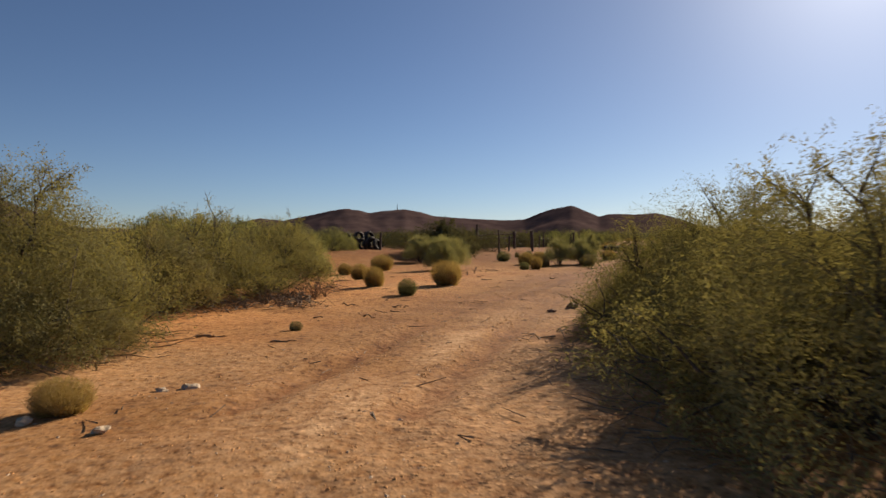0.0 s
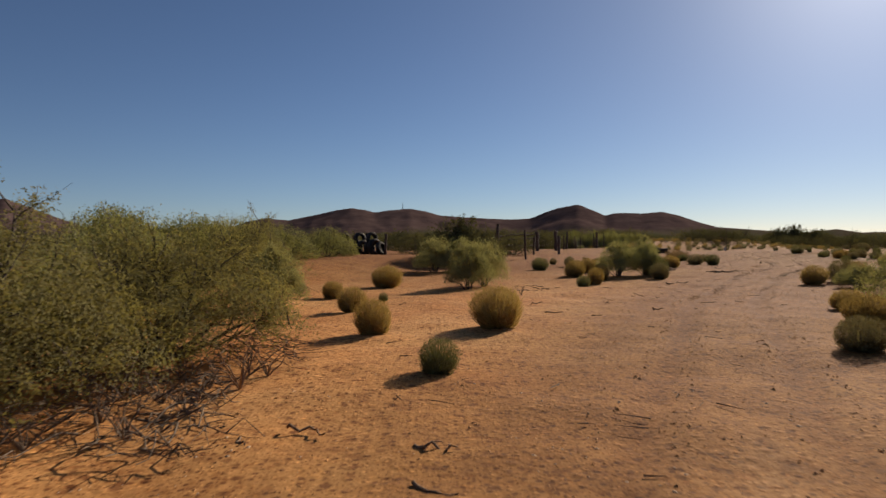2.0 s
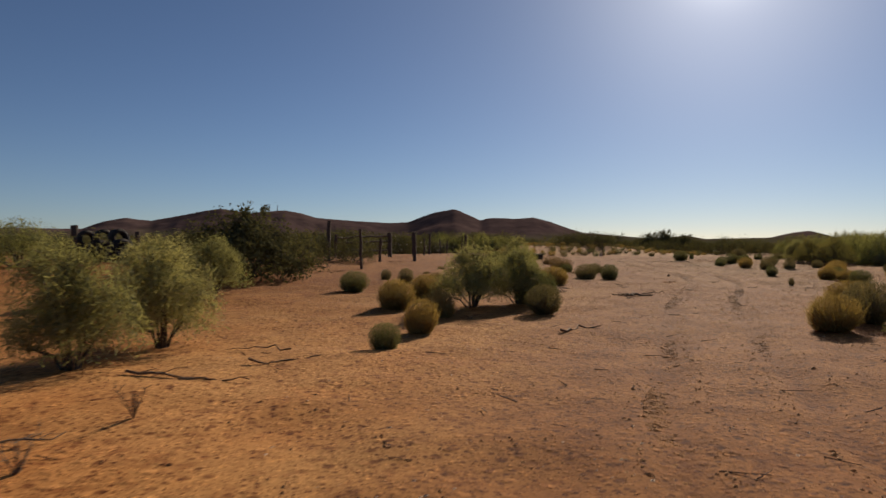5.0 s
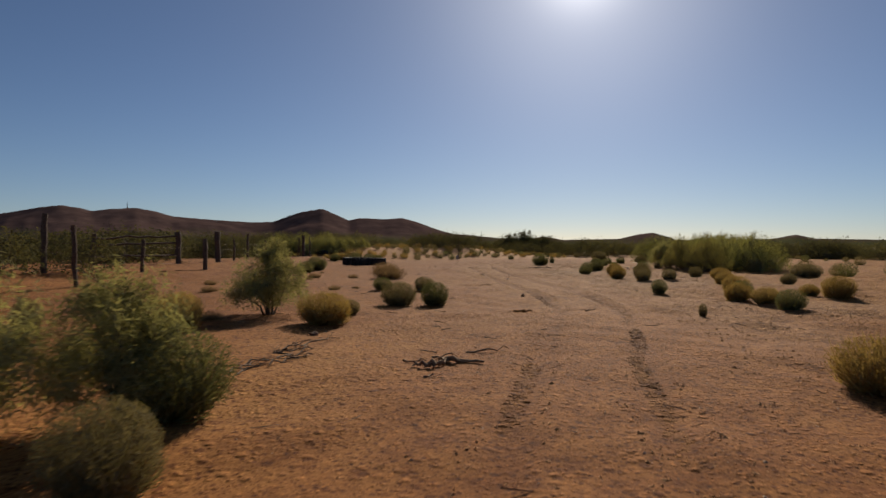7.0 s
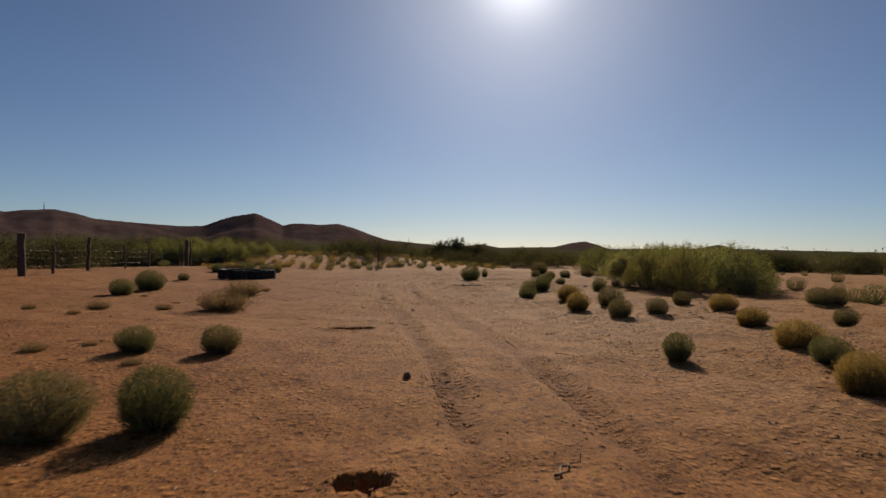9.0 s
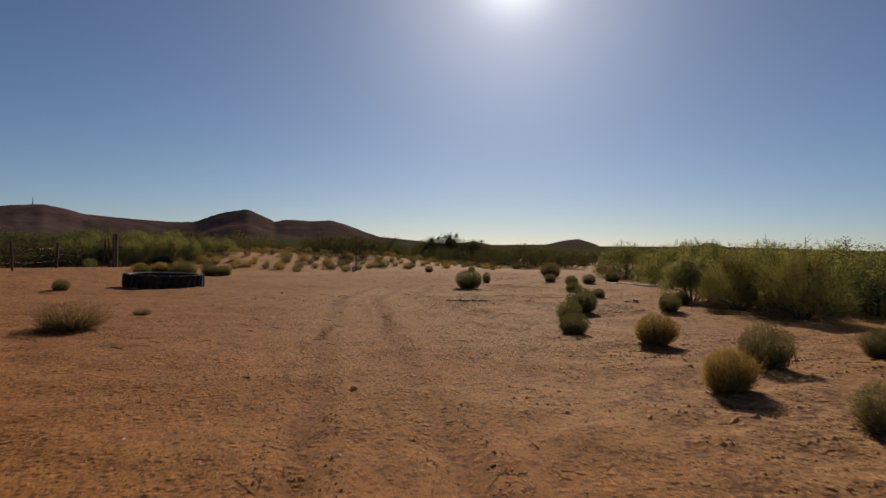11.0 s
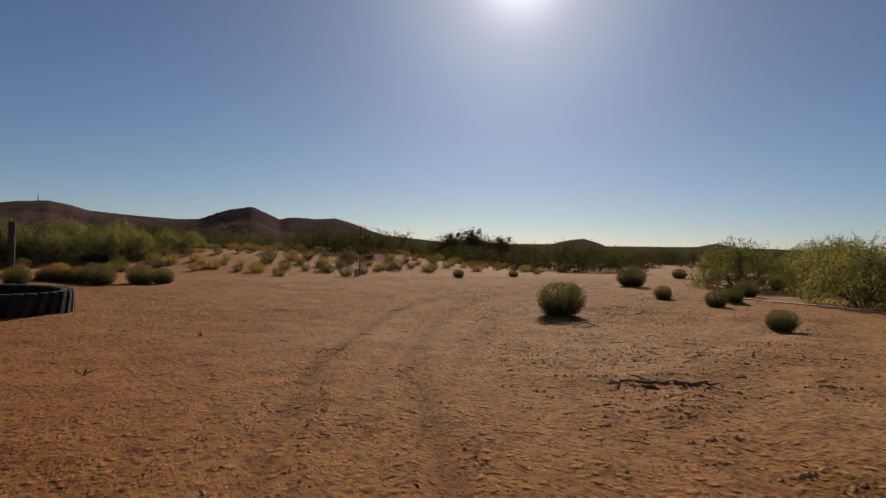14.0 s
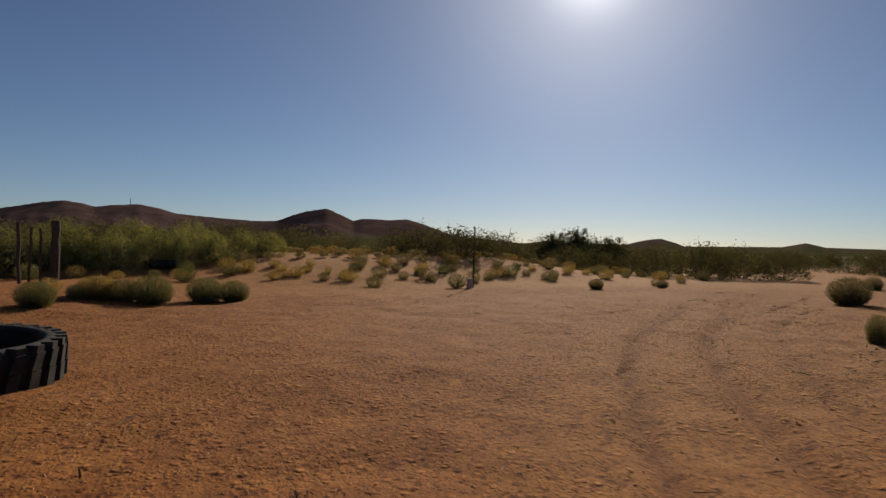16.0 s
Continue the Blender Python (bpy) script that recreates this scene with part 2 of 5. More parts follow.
def vnoise(x, y, size, seed):
    """Smooth value noise in the plan, 0 to 1."""
    X, Y = np.asarray(x, float) / size, np.asarray(y, float) / size
    i, j = np.floor(X), np.floor(Y)
    u, v = X - i, Y - j
    u, v = u * u * (3 - 2 * u), v * v * (3 - 2 * v)

    def h(a, b):
        q = np.sin(a * 127.1 + b * 311.7 + seed * 74.7) * 43758.5453
        return q - np.floor(q)
    return (h(i, j) * (1 - u) + h(i + 1, j) * u) * (1 - v) + (h(i, j + 1) * (1 - u) + h(i + 1, j + 1) * u) * v


# ---- ground ----
TRACK = [(-2.40, -3.20), (-2.20, 6.80), (-1.13, 11.38), (-0.01, 14.76), (1.77, 18.73), (3.72, 23.21), (5.01, 25.52), (8.18, 30.68), (11.12, 34.60), (13.44, 38.56), (17.82, 50.10),
         (20.31, 56.26), (21.73, 59.06), (24.74, 63.34), (28.66, 67.15), (38.88, 75.07), (59.17, 86.30), (91.17, 103.13), (139.17, 127.88)]


def smooth_line(pts, step=0.25):
    out = []
    p = [np.array(q, float) for q in pts]
    for k in range(len(p) - 1):
        a, b, c, d = p[max(k - 1, 0)], p[k], p[k + 1], p[min(k + 2, len(p) - 1)]
        m = max(2, int(np.linalg.norm(c - b) / step))
        for t in np.linspace(0, 1, m, endpoint=False):
            out.append(0.5 * ((2 * b) + (c - a) * t + (2 * a - 5 * b + 4 * c - d) * t * t + (3 * b - a - 3 * c + d) * t ** 3))
    return np.array(out)


LINE = smooth_line(TRACK)


def ways(line):
    d = np.gradient(line, axis=0)
    return d / np.linalg.norm(d, axis=1)[:, None], np.r_[0, np.cumsum(np.linalg.norm(np.diff(line, axis=0), axis=1))]


LDIR, LLEN = ways(LINE)


def from_track(x, y, line=None):
    """Distance to the side of a track's middle line, and the way gone along it."""
    line = LINE if line is None else line
    turn, gone = (LDIR, LLEN) if line is LINE else ways(line)
    x, y = np.atleast_1d(x), np.atleast_1d(y)
    side, along = np.empty(len(x)), np.empty(len(x))
    for k in range(0, len(x), 20000):
        s = slice(k, k + 20000)
        d = (x[s, None] - line[None, :, 0]) ** 2 + (y[s, None] - line[None, :, 1]) ** 2
        n = d.argmin(1)
        dx, dy = x[s] - line[n, 0], y[s] - line[n, 1]
        side[s] = dx * turn[n, 1] - dy * turn[n, 0]
        along[s] = gone[n] + dx * turn[n, 0] + dy * turn[n, 1]
    return side, along


def base_height(x, y):
    """The ground's slow rise and fall."""
    x, y = np.asarray(x, float), np.asarray(y, float)
    z = np.interp(y, [0, 10, 20, 28, 41, 46, 56, 61, 69, 90], [-0.15, -0.14, -0.09, -0.10, 0.08, 0.05, 0.03, -0.03, -0.06, -0.05])
    far = np.clip((np.hypot(x - 12, y - 40) - 60) / 150, 0, 1)
    # a low bank that the corral stands on
    bank = np.clip((5.0 - 0.875 * (x + 4.1) + 0.484 * (y - 42)) / 4, 0, 1)
    z = z + 0.37 * bank * bank * (3 - 2 * bank) * np.clip((83 - y) / 7, 0, 1) * np.clip((y - 24) / 8, 0, 1)
    # a sandy rise at the far end of the flat
    rise = np.clip((y - 79.5) / 10, 0, 1)
    z = z + rise * rise * (3 - 2 * rise) * np.interp(x, [4, 16, 23, 35, 42, 60], [0.45, 0.7, 1.05, 1.05, 0.2, 0.1])
    return z + (vnoise(x, y, 5.0, 1) - 0.5) * 0.10 + (vnoise(x, y, 1.7, 2) - 0.5) * 0.045 - far * 0.6


FORK = [(19.2, 53.2), (20.9, 56.4), (23.9, 60.6), (27.4, 64.6), (31.0, 67.4), (38.5, 71.6), (47.0, 75.5)]
FORK_LINE = smooth_line(FORK)


def surface(x, y):
    """The soil's height with its ruts, lumps and scours; and where ruts, gravel and pale soil lie."""
    x, y = np.atleast_1d(np.asarray(x, float)), np.atleast_1d(np.asarray(y, float))
    z = base_height(x, y)
    near = (x > -16) & (x < 60) & (y > -6) & (y < 95)
    side, along, fork = np.full(len(x), 50.0), np.zeros(len(x)), np.full(len(x), 50.0)
    if near.any():
        side[near], along[near] = from_track(x[near], y[near])
        fork[near] = from_track(x[near], y[near], FORK_LINE)[0]
    # two worn ruts with the tyre's tread in them, and a low crown between
    wear = np.clip(vnoise(x, y, 3.5, 8) * 1.6 + 0.05, 0.5, 1) * (along > 12)
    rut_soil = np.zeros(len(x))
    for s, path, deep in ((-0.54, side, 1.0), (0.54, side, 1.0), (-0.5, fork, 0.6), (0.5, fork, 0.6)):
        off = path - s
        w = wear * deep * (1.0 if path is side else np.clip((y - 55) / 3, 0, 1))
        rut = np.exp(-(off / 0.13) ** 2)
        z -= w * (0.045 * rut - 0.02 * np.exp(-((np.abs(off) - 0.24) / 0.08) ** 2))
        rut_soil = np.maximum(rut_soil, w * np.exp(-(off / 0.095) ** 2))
    flat = np.exp(-(side / 2.2) ** 4)
    # trodden, crusted soil beside the track further on
    crust = np.clip((side - 1.0) / 1.5, 0, 1) * np.interp(y, [28, 36, 60, 68], [0.3, 1, 1, 0.4])
    z += (vnoise(x, y, 0.6, 3) - 0.5) * 0.045 * (1 - 0.4 * flat) + (vnoise(x, y, 0.36, 4) - 0.5) * (0.036 + 0.05 * crust) * near + (vnoise(x, y, 0.8, 7) - 0.5) * 0.06 * crust
    # two scours
    for px, py, w, deep in ((13.86, 43.9, 0.36, 0.22), (11.32, 37.0, 0.165, 0.14)):
        dx, dy = x - px, y - py
        r = np.hypot(dx * 0.87 - dy * 0.5, (dx * 0.5 + dy * 0.87) * 1.5) / w
        z += -deep * np.exp(-r ** 10) + 0.025 * np.exp(-((r - 1.25) / 0.25) ** 2)
    gravel = np.interp(y, [18, 34], [1.0, 0.75]) * np.clip(np.exp(-(side / 2.0) ** 4) * (0.35 + 0.9 * vnoise(x, y, 4.0, 5)) + 0.5 * (vnoise(x, y, 6.0, 6) - 0.5), 0, 1)
    pale_soil = np.exp(-((side - 0.12) / 0.2) ** 2) * np.clip((16 - y) / 4, 0, 1) * np.clip(vnoise(x, y, 0.9, 16) * 1.8, 0, 1)
    pale_soil = np.maximum(pale_soil, 0.2 * np.clip((y + 0.25 * x - 86) / 4, 0, 1) * (y < 110))
    # the start's soil is lightened as a whole to its apparent brightness
    pale_soil = np.maximum(pale_soil, 0.55 * np.clip((17 - y) / 6, 0, 1) * np.clip(vnoise(x, y, 1.5, 17) * 1.8, 0.4, 1))
    return z, rut_soil, gravel, pale_soil


def ground_z(x, y):
    return float(base_height(x, y))


def build_ground():
    def axis(a, b, fine, end):
        mid = np.arange(a, b, fine)
        grow = fine * np.cumsum(1.17 ** np.arange(1, 60))
        lo, hi = a - grow, b + grow
        return np.r_[lo[lo > -end][::-1], mid, hi[hi < end]]
    xs, ys = axis(-8, 31, 0.185, 4300), axis(4, 72, 0.185, 4300)
    for px, py in ((13.86, 43.9), (11.32, 37.0)):
        xs = np.sort(np.r_[xs, np.arange(px - 0.6, px + 0.6, 0.07) + 0.003])
        ys = np.sort(np.r_[ys, np.arange(py - 0.5, py + 0.5, 0.055) + 0.003])
    X, Y = np.meshgrid(xs, ys)
    x, y = X.ravel(), Y.ravel()
    z, rut_soil, gravel, pale_soil = surface(x, y)
    scrub = np.clip((np.hypot(x - 12, y - 40) - 80) / 120, 0, 1)
    near = (x > -16) & (x < 60) & (y > 20) & (y < 95)
    side = np.zeros(len(x))
    side[near] = from_track(x[near], y[near])[0]
    # regional tones put the ground's apparent brightness into its colour, lightest near the start
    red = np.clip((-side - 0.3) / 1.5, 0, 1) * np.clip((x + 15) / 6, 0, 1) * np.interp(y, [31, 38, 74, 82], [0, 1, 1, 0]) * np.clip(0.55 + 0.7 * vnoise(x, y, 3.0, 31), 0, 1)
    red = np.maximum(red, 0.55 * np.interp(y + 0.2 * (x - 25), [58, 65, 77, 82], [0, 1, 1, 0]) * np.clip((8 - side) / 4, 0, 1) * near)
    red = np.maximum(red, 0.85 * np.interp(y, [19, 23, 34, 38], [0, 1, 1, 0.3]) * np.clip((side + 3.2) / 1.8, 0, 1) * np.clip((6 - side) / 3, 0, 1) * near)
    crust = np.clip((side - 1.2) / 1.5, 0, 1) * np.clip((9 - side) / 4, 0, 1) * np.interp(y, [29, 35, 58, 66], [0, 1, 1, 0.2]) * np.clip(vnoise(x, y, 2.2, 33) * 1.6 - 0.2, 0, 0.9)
    aside = from_track(np.clip(x, -16, 30), np.clip(y, 0, 60))[0]
    bright_sand = np.clip((-aside - 1.3) / 2.2, 0, 1) * np.interp(y, [22, 36], [1, 0])
    coarse = np.interp(y, [22, 36], [0.3, 0.9]) * np.clip(0.15 + 0.75 * vnoise(x, y, 3.2, 35) + 0.55 * vnoise(x, y, 0.9, 36), 0.3, 1.15)
    nx, ny = len(xs), len(ys)
    i = np.arange(nx * ny).reshape(ny, nx)
    faces = np.stack([i[:-1, :-1], i[:-1, 1:], i[1:, 1:], i[1:, :-1]], -1).reshape(-1, 4)
    ob = part("ground", np.stack([x, y, z], 1), faces, SOIL, smooth=True)
    for name, v in (("gravel", gravel), ("scrub", scrub), ("rut", rut_soil), ("pale", pale_soil), ("coarse", coarse), ("red", red), ("crust", crust), ("bright_sand", bright_sand)):
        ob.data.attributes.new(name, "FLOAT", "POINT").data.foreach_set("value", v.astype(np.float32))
    tagged(ob, "orange sandy desert soil with gravel and tyre tracks", "ground", kind="structure")
    # the tyres' prints: strips of churned soil with bars of tread
    for line, offs, start, end in ((LINE, (-0.54, 0.54), 24.0, 92.0), (FORK_LINE, (-0.5, 0.5), 2.5, 30.0)):
        turn, gone = ways(line)
        u = np.arange(start, min(end, gone[-1] - 1), 0.038)
        mid = np.stack([np.interp(u, gone, line[:, 0]), np.interp(u, gone, line[:, 1])], 1)
        way = unit(np.stack([np.interp(u, gone, turn[:, 0]), np.interp(u, gone, turn[:, 1])], 1))
        for o in offs:
            w = np.linspace(-0.12, 0.12, 9)
            wander = 0.05 * np.sin(u * 0.7 + o * 5) + 0.03 * np.sin(u * 1.9)
            side = (o + wander)[:, None] + w[None]
            px, py = mid[:, :1] + way[:, 1:] * side, mid[:, 1:] - way[:, :1] * side
            z = surface(px.ravel(), py.ravel())[0].reshape(px.shape)
            worn = np.clip(vnoise(px, py, 1.6, 9) * 1.25 + 0.05, 0, 0.9) * np.clip((u - start) / 5, 0, 1)[:, None]
            bars = np.sin((u[:, None] + np.abs(w)[None] * 0.6) * 2 * np.pi / 0.115)
            z = z + 0.0055 * np.clip(bars * 2, -1, 1) * worn * np.clip(vnoise(px, py, 0.5, 34) * 1.6 - 0.2, 0, 1) + (vnoise(px, py, 0.07, 10) - 0.5) * 0.02 * worn + 0.016 * worn * (1 - (np.abs(w)[None] / 0.12) ** 2) - 0.03 * (1 - worn)
            z[:, (0, -1)] -= 0.025
            n, m = px.shape
            i = np.arange(n * m).reshape(n, m)
            q = np.stack([i[:-1, :-1], i[:-1, 1:], i[1:, 1:], i[1:, :-1]], -1).reshape(-1, 4)
            strip = part("tyre_print", np.stack([px, py, z], -1).reshape(-1, 3), q, SOIL, ob, "churned tyre print with tread bars")
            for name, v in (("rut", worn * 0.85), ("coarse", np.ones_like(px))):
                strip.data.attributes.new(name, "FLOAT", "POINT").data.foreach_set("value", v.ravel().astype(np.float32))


build_ground()


# ---- hills ----
def build_hills():
    az = [-60.0, -46.0, -39.0, -33.7, -31.6, -30.2, -28.3, -17.8, -16.4, -14.8, -12.9, -10.5, -8.8, -7.5, -6.3, -5.4, -4.1, -2.3, -0.8, 0.4, 2.5, 5.0, 7.0, 8.5, 9.8, 10.8, 12.6, 13.7, 14.9, 15.6, 16.6, 18.0, 19.6, 21.0, 22.6, 23.9, 26.5, 29.8, 32.3, 33.8, 38.6, 40.1, 41.3, 42.5, 43.2, 50.4, 52.0, 53.3, 62.0, 100.0]
    el = [0.70, 1.50, 2.80, 3.45, 2.59, 2.01, 1.29, 1.27, 1.85, 2.19, 2.00, 2.50, 2.90, 3.10, 2.95, 2.70, 2.90, 3.05, 2.79, 2.43, 2.26, 2.09, 2.02, 2.10, 2.64, 2.97, 3.29, 2.83, 2.26, 2.45, 2.48, 2.40, 2.52, 2.15, 1.55, 1.15, 0.92, 0.61, 0.89, 0.60, 0.70, 1.07, 1.23, 0.89, 0.60, 0.68, 1.02, 0.69, 0.50, 0.50]
    A = np.linspace(-60, 100, 700)
    R = np.r_[np.linspace(2300, 3250, 24), np.linspace(3280, 3520, 16), np.linspace(3560, 3900, 6)]
    a, r = np.meshgrid(A, R)
    crest = 3400 + 90 * np.sin(a * 0.31)
    top = np.interp(a, az, el)
    u = (r - crest) / np.where(r < crest, 950, 420)
    shape = np.clip(1 - np.abs(u), 0, 1)
    shape = np.where(u < 0, shape ** 1.25, shape)
    x, y = np.sin(np.radians(a)) * r, np.cos(np.radians(a)) * r
    rough = (vnoise(x, y, 190, 11) - 0.5) * 34 + (vnoise(x, y, 80, 12) - 0.5) * 16 + (vnoise(x, y, 33, 13) - 0.5) * 6
    # gullies run down the slopes
    gully = np.abs(np.sin(a * 2.1 + 3 * vnoise(x, y, 300, 15))) * 2.5 * shape * (1 - shape) * 4
    z = np.tan(np.radians(top)) * crest * shape + rough * shape * (1 - shape) * 2.4 - gully - 3
    i = np.arange(a.size).reshape(a.shape)
    faces = np.stack([i[:-1, :-1], i[:-1, 1:], i[1:, 1:], i[1:, :-1]], -1).reshape(-1, 4)
    ob = part("hills", np.stack([x, y, z], -1).reshape(-1, 3), faces, HILL, smooth=True)
    low = np.clip(1.1 - z / 55 + (vnoise(x, y, 120, 14) - 0.5) * 0.9, 0, 1)
    ob.data.attributes.new("low", "FLOAT", "POINT").data.foreach_set("value", low.ravel().astype(np.float32))
    tagged(ob, "low dark brown rocky desert hills on the horizon", "hills", kind="structure")


build_hills()


def radio_mast():
    m, n, l, b = mat("mast steel", 0.6)
    b.inputs["Base Color"].default_value = (0.08, 0.07, 0.07, 1)
    a, r = radians(-2.9), 3390.0
    root = new("radio_mast")
    z0 = math.tan(radians(2.9)) * r
    v = np.array([(sx * w, sy * w, z) for z, w in ((0, 2.2), (36, 0.7)) for sx, sy in ((-1, -1), (1, -1), (1, 1), (-1, 1))], float)
    part("tower", v, [(0, 1, 5, 4), (1, 2, 6, 5), (2, 3, 7, 6), (3, 0, 4, 7), (4, 5, 6, 7)], m, root)
    part("hut", v * np.array([1.6, 1.6, 0.14]) + np.array([7, 0, 0]), [(0, 1, 5, 4), (1, 2, 6, 5), (2, 3, 7, 6), (3, 0, 4, 7), (4, 5, 6, 7)], m, root)
    root.matrix_world = pose(math.sin(a) * r, math.cos(a) * r, z0 - 2)
    tagged(root, "slim radio mast on the crest of a hill", "mast")


radio_mast()


# ---- plants ----
def leaves(c, u, length, width, rng, fine=False, out=None):
    """Small pointed leaves: centres c, ways u, and their sizes; with out they turn their faces outwards."""
    face = rng.normal(size=u.shape)
    if out is not None:
        face = unit(out) + 0.35 * face * np.reshape(np.linalg.norm(out, axis=1) > 0, (-1, 1)) + face * np.reshape(np.linalg.norm(out, axis=1) == 0, (-1, 1))
        face = unit(face)
        u = unit(u - face * np.sum(u * face, 1, keepdims=True))
    side = unit(np.cross(u, face))
    L, W = (u * np.reshape(length, (-1, 1)) / 2), (side * np.reshape(width, (-1, 1)) / 2)
    if fine:
        v = np.stack([c - L, c + W, c + L, c - W], 1).reshape(-1, 3)
        return v, np.arange(len(v)).reshape(-1, 4)
    v = np.stack([c - L + W, c - L - W, c + L], 1).reshape(-1, 3)
    return v, np.arange(len(v)).reshape(-1, 3)


def tube(pts, radii, sides=4):
    """A tapering limb along points."""
    pts = np.asarray(pts, float)
    d = unit(np.gradient(pts, axis=0))
    a = unit(np.cross(d, np.array([0.31, 0.87, 0.38])))
    b = np.cross(d, a)
    ang = np.arange(sides) * 2 * np.pi / sides
    ring = a[:, None] * np.cos(ang)[None, :, None] + b[:, None] * np.sin(ang)[None, :, None]
    v = (pts[:, None] + ring * np.reshape(radii, (-1, 1, 1))).reshape(-1, 3)
    f = []
    for k in range(len(pts) - 1):
        for s in range(sides):
            t = (s + 1) % sides
            f.append((k * sides + s, k * sides + t, (k + 1) * sides + t, (k + 1) * sides + s))
    return v, f


def join(pieces):
    vs, fs, n = [], [], 0
    for v, f in pieces:
        vs.append(v)
        fs += [tuple(i + n for i in q) for q in (f.tolist() if isinstance(f, np.ndarray) else f)]
        n += len(v)
    return np.concatenate(vs), fs


def limb(a, b, bow, n, rng, wob):
    t = np.linspace(0, 1, n)[:, None]
    p = a + (b - a) * t + np.array([0, 0, bow]) * (4 * t * (1 - t))
    return p + rng.normal(size=p.shape) * wob * np.minimum(t * 3, 1)


def make_shrub(name, seed, H, R, stems, kids, twigs, leaf_n, leaf_l, leaf_w, leaf, bare=0, skirt=0.0, low=True, dry=0, dome=0.0, light=False, fine=False, lift=0.0):
    """A many-stemmed shrub: an Empty at its foot with wooden limbs and a crown of small leaves."""
    rng = np.random.default_rng(seed)
    root = new(name)
    wood, ends = [], []
    for k in range(stems):
        az = 2 * np.pi * (k + rng.random()) / stems
        t = np.arccos(rng.uniform(-skirt, 1.0)) if k % 4 else rng.uniform(0, 0.5)
        if low and k % 3 == 1:
            t = rng.uniform(1.15, 1.6)
        s = rng.uniform(0.72, 1.08)
        tip = np.array([R * s * np.cos(az) * np.sin(t), R * s * np.sin(az) * np.sin(t), max((rng.uniform(0.06, 0.3) if low else 0.16) * H, H * s * np.cos(t) * 0.96)])
        foot = np.array([np.cos(az), np.sin(az), 0]) * 0.06 * R + np.array([0, 0, -0.05])
        p = limb(foot, tip, 0.10 * H, 7, rng, 0.022 * R)
        r0 = 0.02 * H * rng.uniform(0.6, 1.1)
        wood.append(tube(p[::3], np.linspace(r0, 0.01, 3), 3) if light else tube(p, np.linspace(r0, 0.003, 7), 5))
        for j in range(kids):
            f = rng.uniform(0.3, 1.0)
            a = p[min(int(f * 6), 5)] * (1 - (f * 6) % 1) + p[min(int(f * 6) + 1, 6)] * ((f * 6) % 1)
            way = unit(unit(tip - foot) * 0.7 + rng.normal(size=3) * 0.62 + np.array([0, 0, 0.2]))
            b = a + way * R * rng.uniform(0.2, 0.45)
            b[2] = max(b[2], 0.05)
            q = limb(a, b, 0.02, 4, rng, 0.012 * R)
            wood.append(tube(q[::3], [r0 * 0.35, 0.004], 3) if light else tube(q, np.linspace(r0 * 0.35, 0.002, 4), 3))
            for _ in range(twigs):
                g = rng.uniform(0.25, 1.0)
                c = a + (b - a) * g
                w2 = unit(way * 0.8 + rng.normal(size=3) * 0.7)
                e = c + w2 * R * rng.uniform(0.07, 0.2)
                e[2] = max(e[2], 0.03)
                ends.append((c, e))
    for _ in range(bare):
        a = np.array([rng.normal() * 0.35 * R, rng.normal() * 0.35 * R, H * rng.uniform(0.55, 0.8)])
        b = a + np.array([rng.normal() * 0.1 * H, rng.normal() * 0.1 * H, H * rng.uniform(0.15, 0.32)])
        q = limb(a, b, 0.0, 5, rng, 0.01 * H)
        wood.append(tube(q, np.linspace(0.011, 0.003, 5), 4))
        for _ in range(4):
            c = q[rng.integers(1, 5)]
            wood.append(tube(limb(c, c + unit(rng.normal(size=3) + np.array([0, 0, 0.6])) * H * 0.13, 0, 3, rng, 0.01), [0.005, 0.003, 0.002], 3))
    litter = []
    for _ in range(dry):
        a = rng.uniform(0, 2 * np.pi)
        c = np.array([np.cos(a), np.sin(a), 0]) * R * rng.uniform(0.45, 1.0) + np.array([0, 0, H * rng.uniform(0.01, 0.14)])
        e = c + unit(np.array([np.cos(a), np.sin(a), -0.05]) + rng.normal(size=3) * 0.75) * R * rng.uniform(0.12, 0.4)
        e[2] = max(e[2] * 0.5, 0.03)
        litter.append(tube(limb(c, e, 0, 4, rng, 0.02), [0.007, 0.006, 0.004, 0.002], 3))
    ends = np.array(ends)
    for c, e in ends[:: max(1, len(ends) // (10 if light else 220))]:
        wood.append(tube(np.array([c, e]), [0.003, 0.0012], 3))
    k = rng.integers(0, len(ends), leaf_n)
    t = rng.uniform(0, 1.08, (leaf_n, 1))
    way = unit(ends[k, 1] - ends[k, 0])
    c = ends[k, 0] + (ends[k, 1] - ends[k, 0]) * t + rng.normal(size=(leaf_n, 3)) * leaf_l * 0.8
    m = int(leaf_n * dome)
    out_way = np.zeros((leaf_n, 3))
    if m:
        # the rounded, lobed mass of the crown
        az, up = rng.uniform(0, 2 * np.pi, m), rng.uniform(0, 1, m) ** 0.8
        lobe = 1 + 0.13 * np.sin(az * 3 + seed) + 0.10 * np.sin(az * 5 + seed * 2 + up * 4) + 0.08 * np.sin(az * 9 + up * 9 + seed)
        s = (0.55 + 0.45 * rng.random(m) ** 0.4) * lobe
        out = np.sqrt(np.maximum(1 - up ** 2.2, 0.02))
        c[:m] = np.stack([R * s * out * np.cos(az), R * s * out * np.sin(az), 0.92 * H * s * up], 1) + rng.normal(size=(m, 3)) * leaf_l * 0.7
        bumpy = np.stack([np.sin(az * 7 + up * 5), np.cos(az * 6 + up * 8), np.sin(up * 12 + az * 3)], 1)
